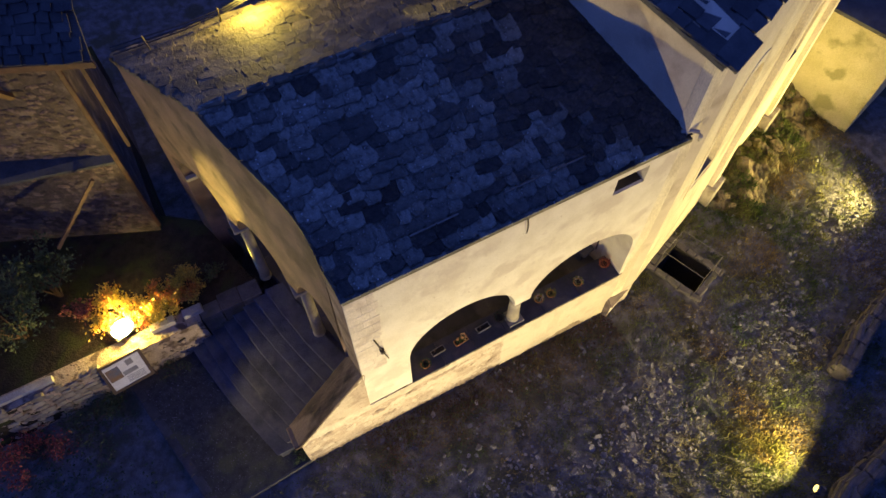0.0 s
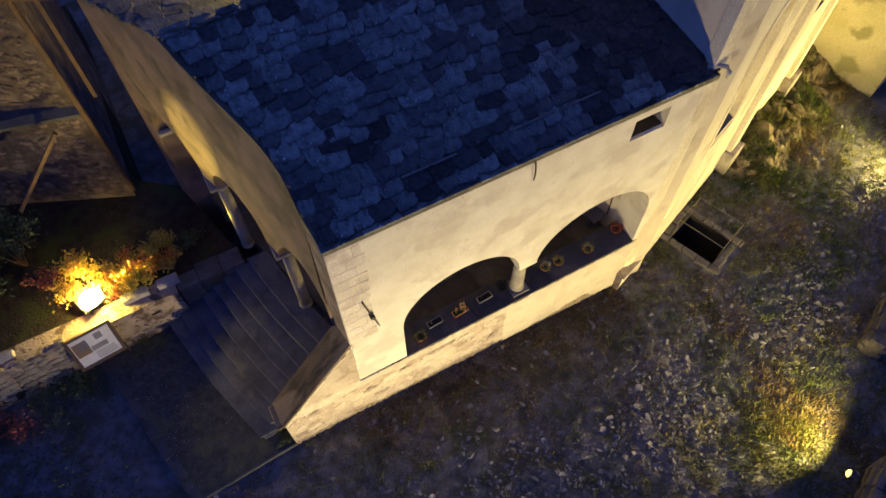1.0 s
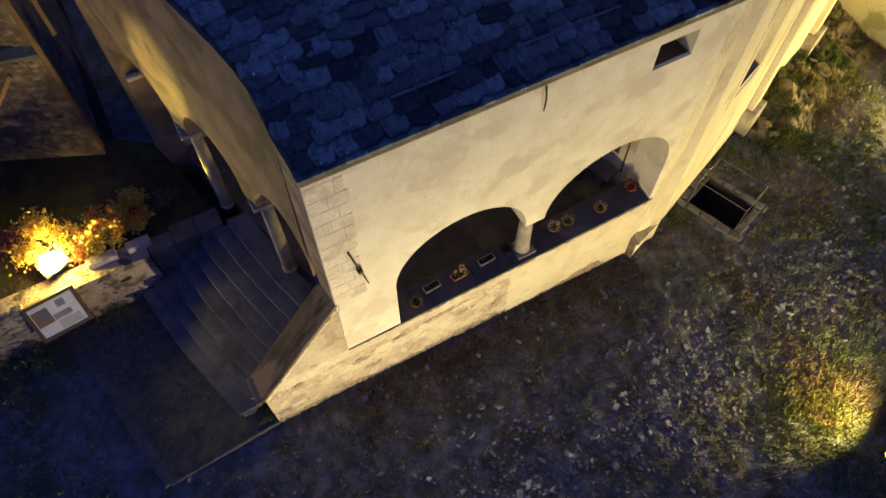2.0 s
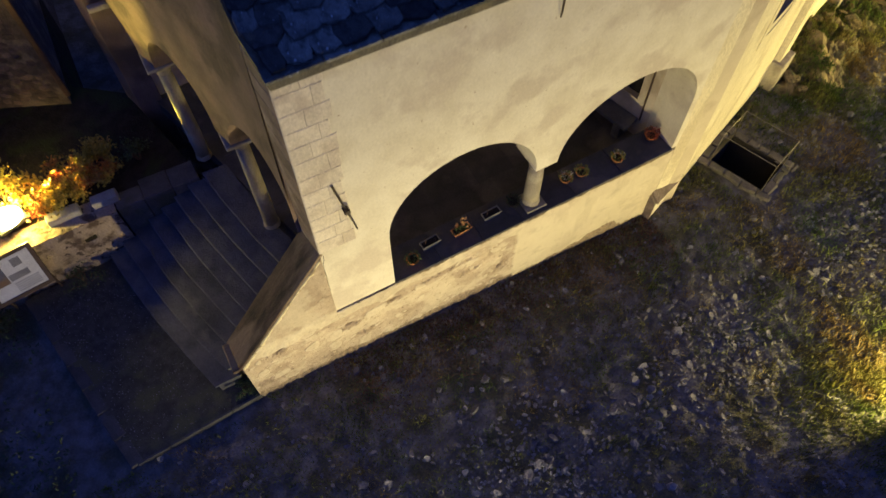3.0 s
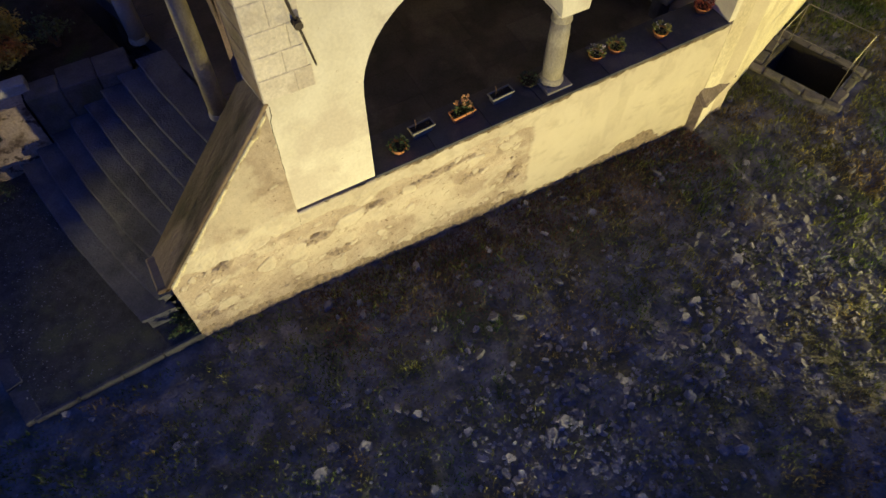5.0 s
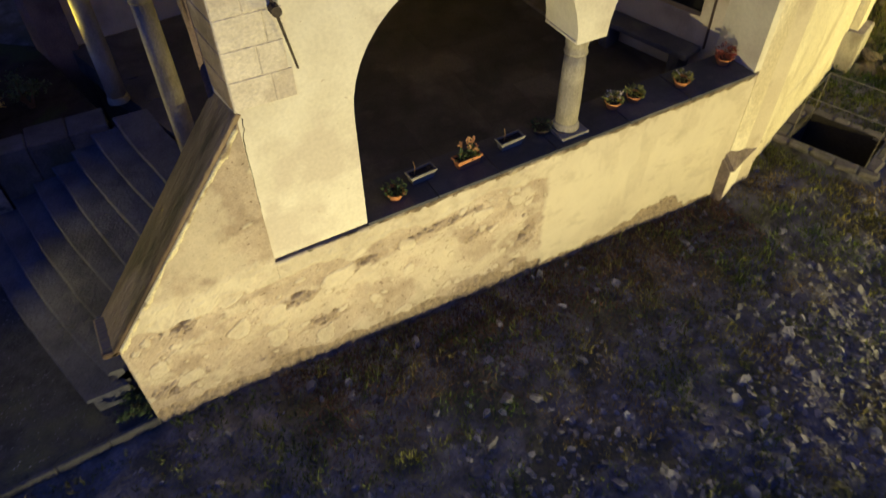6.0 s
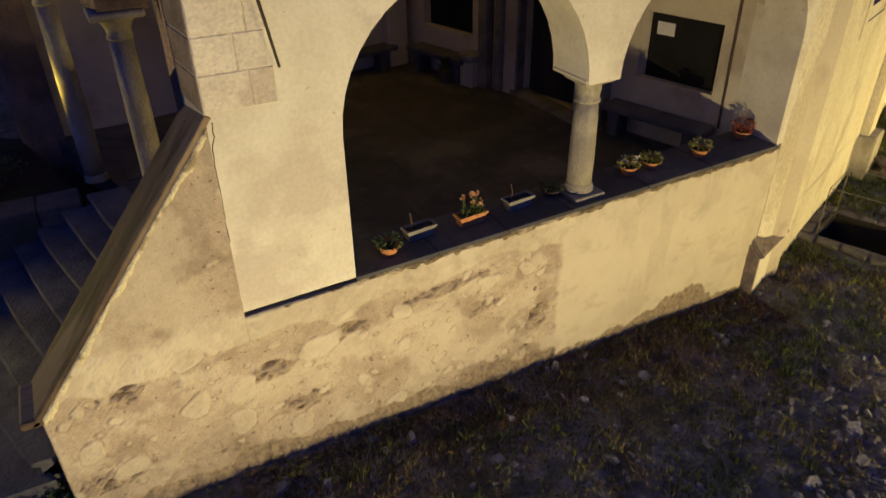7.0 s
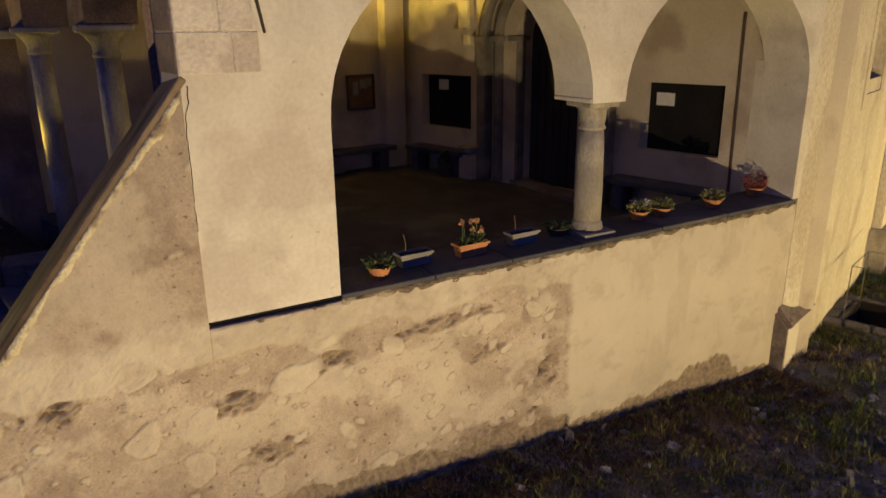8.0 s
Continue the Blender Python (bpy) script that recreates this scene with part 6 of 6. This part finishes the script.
# ---- portico floor slabs ----
random.seed(82)
y = 6.35
while y < 13.0:
    d = rng(0.7, 1.0)
    x = stair_x(y, 0.65)
    while x < 8.2 + skew(y):
        w = rng(0.8, 1.4)
        x1 = min(x + w, 8.62 + skew(y + d))
        if x1 - x > 0.2 and y + d < back_y(x) - 0.45:
            part("floor_slab", Build().box(((x + x1) / 2, y + d / 2, FLOOR - 0.02), (x1 - x - 0.005, d - 0.005, 0.05), None, 0.002), PAVING, floor)
        x = x1 + 0.001
        if w <= 0:
            break
        if x1 >= 8.6 + skew(y + d):
            break
    y += d

# ---- stone slabs of the portico roof ----
random.seed(83)
slab_meshes, dark_meshes = [], []
for k in range(9):
    b = Build()
    n = 7
    out = []
    for i in range(n):
        a = math.tau * (i + rng(-0.2, 0.2)) / n + 0.4
        out.append((0.5 * math.copysign(abs(math.cos(a)) ** 0.42, math.cos(a)) * rng(0.88, 1.05), 0.5 * math.copysign(abs(math.sin(a)) ** 0.42, math.sin(a)) * rng(0.88, 1.05)))
    b.add([(x, y, -0.5) for x, y in out] + [(x, y, 0.35) for x, y in out] + [(x * 0.93, y * 0.93, 0.5 + rng(-0.1, 0.1)) for x, y in out],
          [tuple(range(2 * n, 3 * n))] + [(r * n + i, r * n + (i + 1) % n, (r + 1) * n + (i + 1) % n, (r + 1) * n + i) for r in range(2) for i in range(n)])
    slab_meshes.append(b.mesh("roof_slab", SLATE))
    dark_meshes.append(b.mesh("roof_slab", SLATE_DARK))
up = Vector((0, RIDGE_Y - 5.53, RIDGE_Z - EAVE_Z - 0.02))
H = up.length
up.normalize()
nrm = Vector((1, 0, 0)).cross(up)
laid, rest, dark_rest = 0, Build(), Build()
v = 0.09
while v < H - 0.1:
    y = 5.53 + up.y * v
    x = 0.04 + gable_x(y) + gable_lean(y) * min(1.0, v)
    size = 0.29 + 0.10 * math.sin(math.pi * v / H)
    while x < 8.66 + skew(y):
        w = size * rng(0.65, 1.55)
        h = min(rng(0.38, 0.56), H - v + 0.02)
        w = min(w, 8.78 + skew(y) - x)
        if w > 0.1:
            p = Vector((x + w / 2, 5.53, EAVE_Z + 0.02)) + up * (v + h / 2 - 0.02 + (rng(-0.05, 0.05) if v > 0.1 else 0.0)) + nrm * (0.045 + rng(0, 0.025))
            m = Matrix((Vector((1, 0, 0)), up, nrm)).transposed().to_4x4()
            m.translation = p
            m = m @ pose(0, 0, 0, -4.5 + rng(-1.5, 1.5), rng(-2, 2), rng(-14, 14)) @ Matrix.Diagonal((w * 1.15, h * 1.05, 0.045, 1))
            # darker slabs gather towards the church end and in one patch by the eave
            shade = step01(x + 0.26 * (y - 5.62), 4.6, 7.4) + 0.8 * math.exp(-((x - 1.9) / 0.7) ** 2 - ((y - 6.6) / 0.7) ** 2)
            darker = shade + 0.6 * noise.noise(Vector((x * 0.8, y * 0.8, 6))) > rng(0.0, 1.1)
            me = (dark_meshes if darker else slab_meshes)[random.randrange(9)]
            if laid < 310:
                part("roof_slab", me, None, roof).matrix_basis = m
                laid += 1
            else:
                (dark_rest if darker else rest).add([m @ q.co for q in me.vertices], [tuple(q.vertices) for q in me.polygons])
        x += w
    v += rng(0.23, 0.28)
part("roof_slabs", rest, SLATE_TAIL, roof, kind="stuff")
part("roof_slabs", dark_rest, SLATE_DARK_TAIL, roof, "darker stone slabs", kind="stuff")
# ridge stones
x = gable_x(RIDGE_Y) + 0.06
while x < 8.5 + skew(RIDGE_Y):
    w = rng(0.3, 0.55)
    ob = part("ridge_stone", slab_meshes[random.randrange(9)], None, roof)
    ob.matrix_basis = Matrix.Translation((x + w / 2, RIDGE_Y - 0.06, RIDGE_Z + 0.045)) @ pose(0, 0, 0, 6 + rng(-2, 2), rng(-2, 2), rng(-6, 6)) @ Matrix.Diagonal((w * 1.08, 0.24, 0.05, 1))
    x += w
# back slope: the same kind of stones, too far to tell apart singly
b = Build()
upb = Vector((0, RIDGE_Y - 13.45, RIDGE_Z - EAVE_Z + 0.02))
HB = upb.length
upb.normalize()
nb = Vector((-1, 0, 0)).cross(upb)
v = 0.0
while v < HB - 0.1:
    y = 13.45 + upb.y * v
    x = gable_x(y) + 0.05
    while x < 8.66 + skew(y):
        w, h = 0.30 * rng(0.6, 1.6), rng(0.3, 0.46)
        p = Vector((x + w / 2, 13.45, EAVE_Z - 0.02)) + upb * (v + h / 2 - 0.04 + rng(-0.05, 0.05)) + nb * (0.03 + rng(0, 0.02))
        m = Matrix((Vector((-1, 0, 0)), upb, nb)).transposed().to_4x4()
        m.translation = p
        m = m @ pose(0, 0, 0, -3 + rng(-1.5, 1.5), rng(-2, 2), rng(-14, 14)) @ Matrix.Diagonal((w * 1.12, h * 1.1, 0.045, 1))
        me = slab_meshes[random.randrange(9)]
        b.add([m @ q.co for q in me.vertices], [tuple(q.vertices) for q in me.polygons])
        x += w
    v += rng(0.2, 0.25)
part("roof_slabs", b, SLATE_JOINED, back_roof, kind="stuff")
# straight edge stones of the eave
for k in range(11):
    x0, x1 = 0.96 + k * 0.705, 0.96 + (k + 1) * 0.705
    part("eave_stone", Build().box(((x0 + x1) / 2, 5.66, EAVE_Z + 0.055), (x1 - x0 - 0.008, 0.30, 0.05), None, 0.008), SLATE, roof)
# small metal hooks that hold the snow bars
for k in range(9):
    x = 1.4 + k * 0.86
    ob = thing("snow_hook", (x, 6.1, 8.1), "small galvanised hook standing on the roof slabs", "hook", "hooks along the eave")
    part("stem", Build().tube([(x, 6.0, 8.02), (x, 5.98, 8.30)], 0.010, 5), STEEL, ob)
for p, q in ((4.6, 5.5), (5.6, 6.4), (2.6, 3.6)):
    ob = thing("snow_bar", (p, 6.02, 8.1), "thin metal bar along the eave", "bar", "bars along the eave")
    part("bar", Build().tube([(p, 6.04, 8.15), (q, 6.04, 8.15)], 0.02, 6), STEEL, ob)
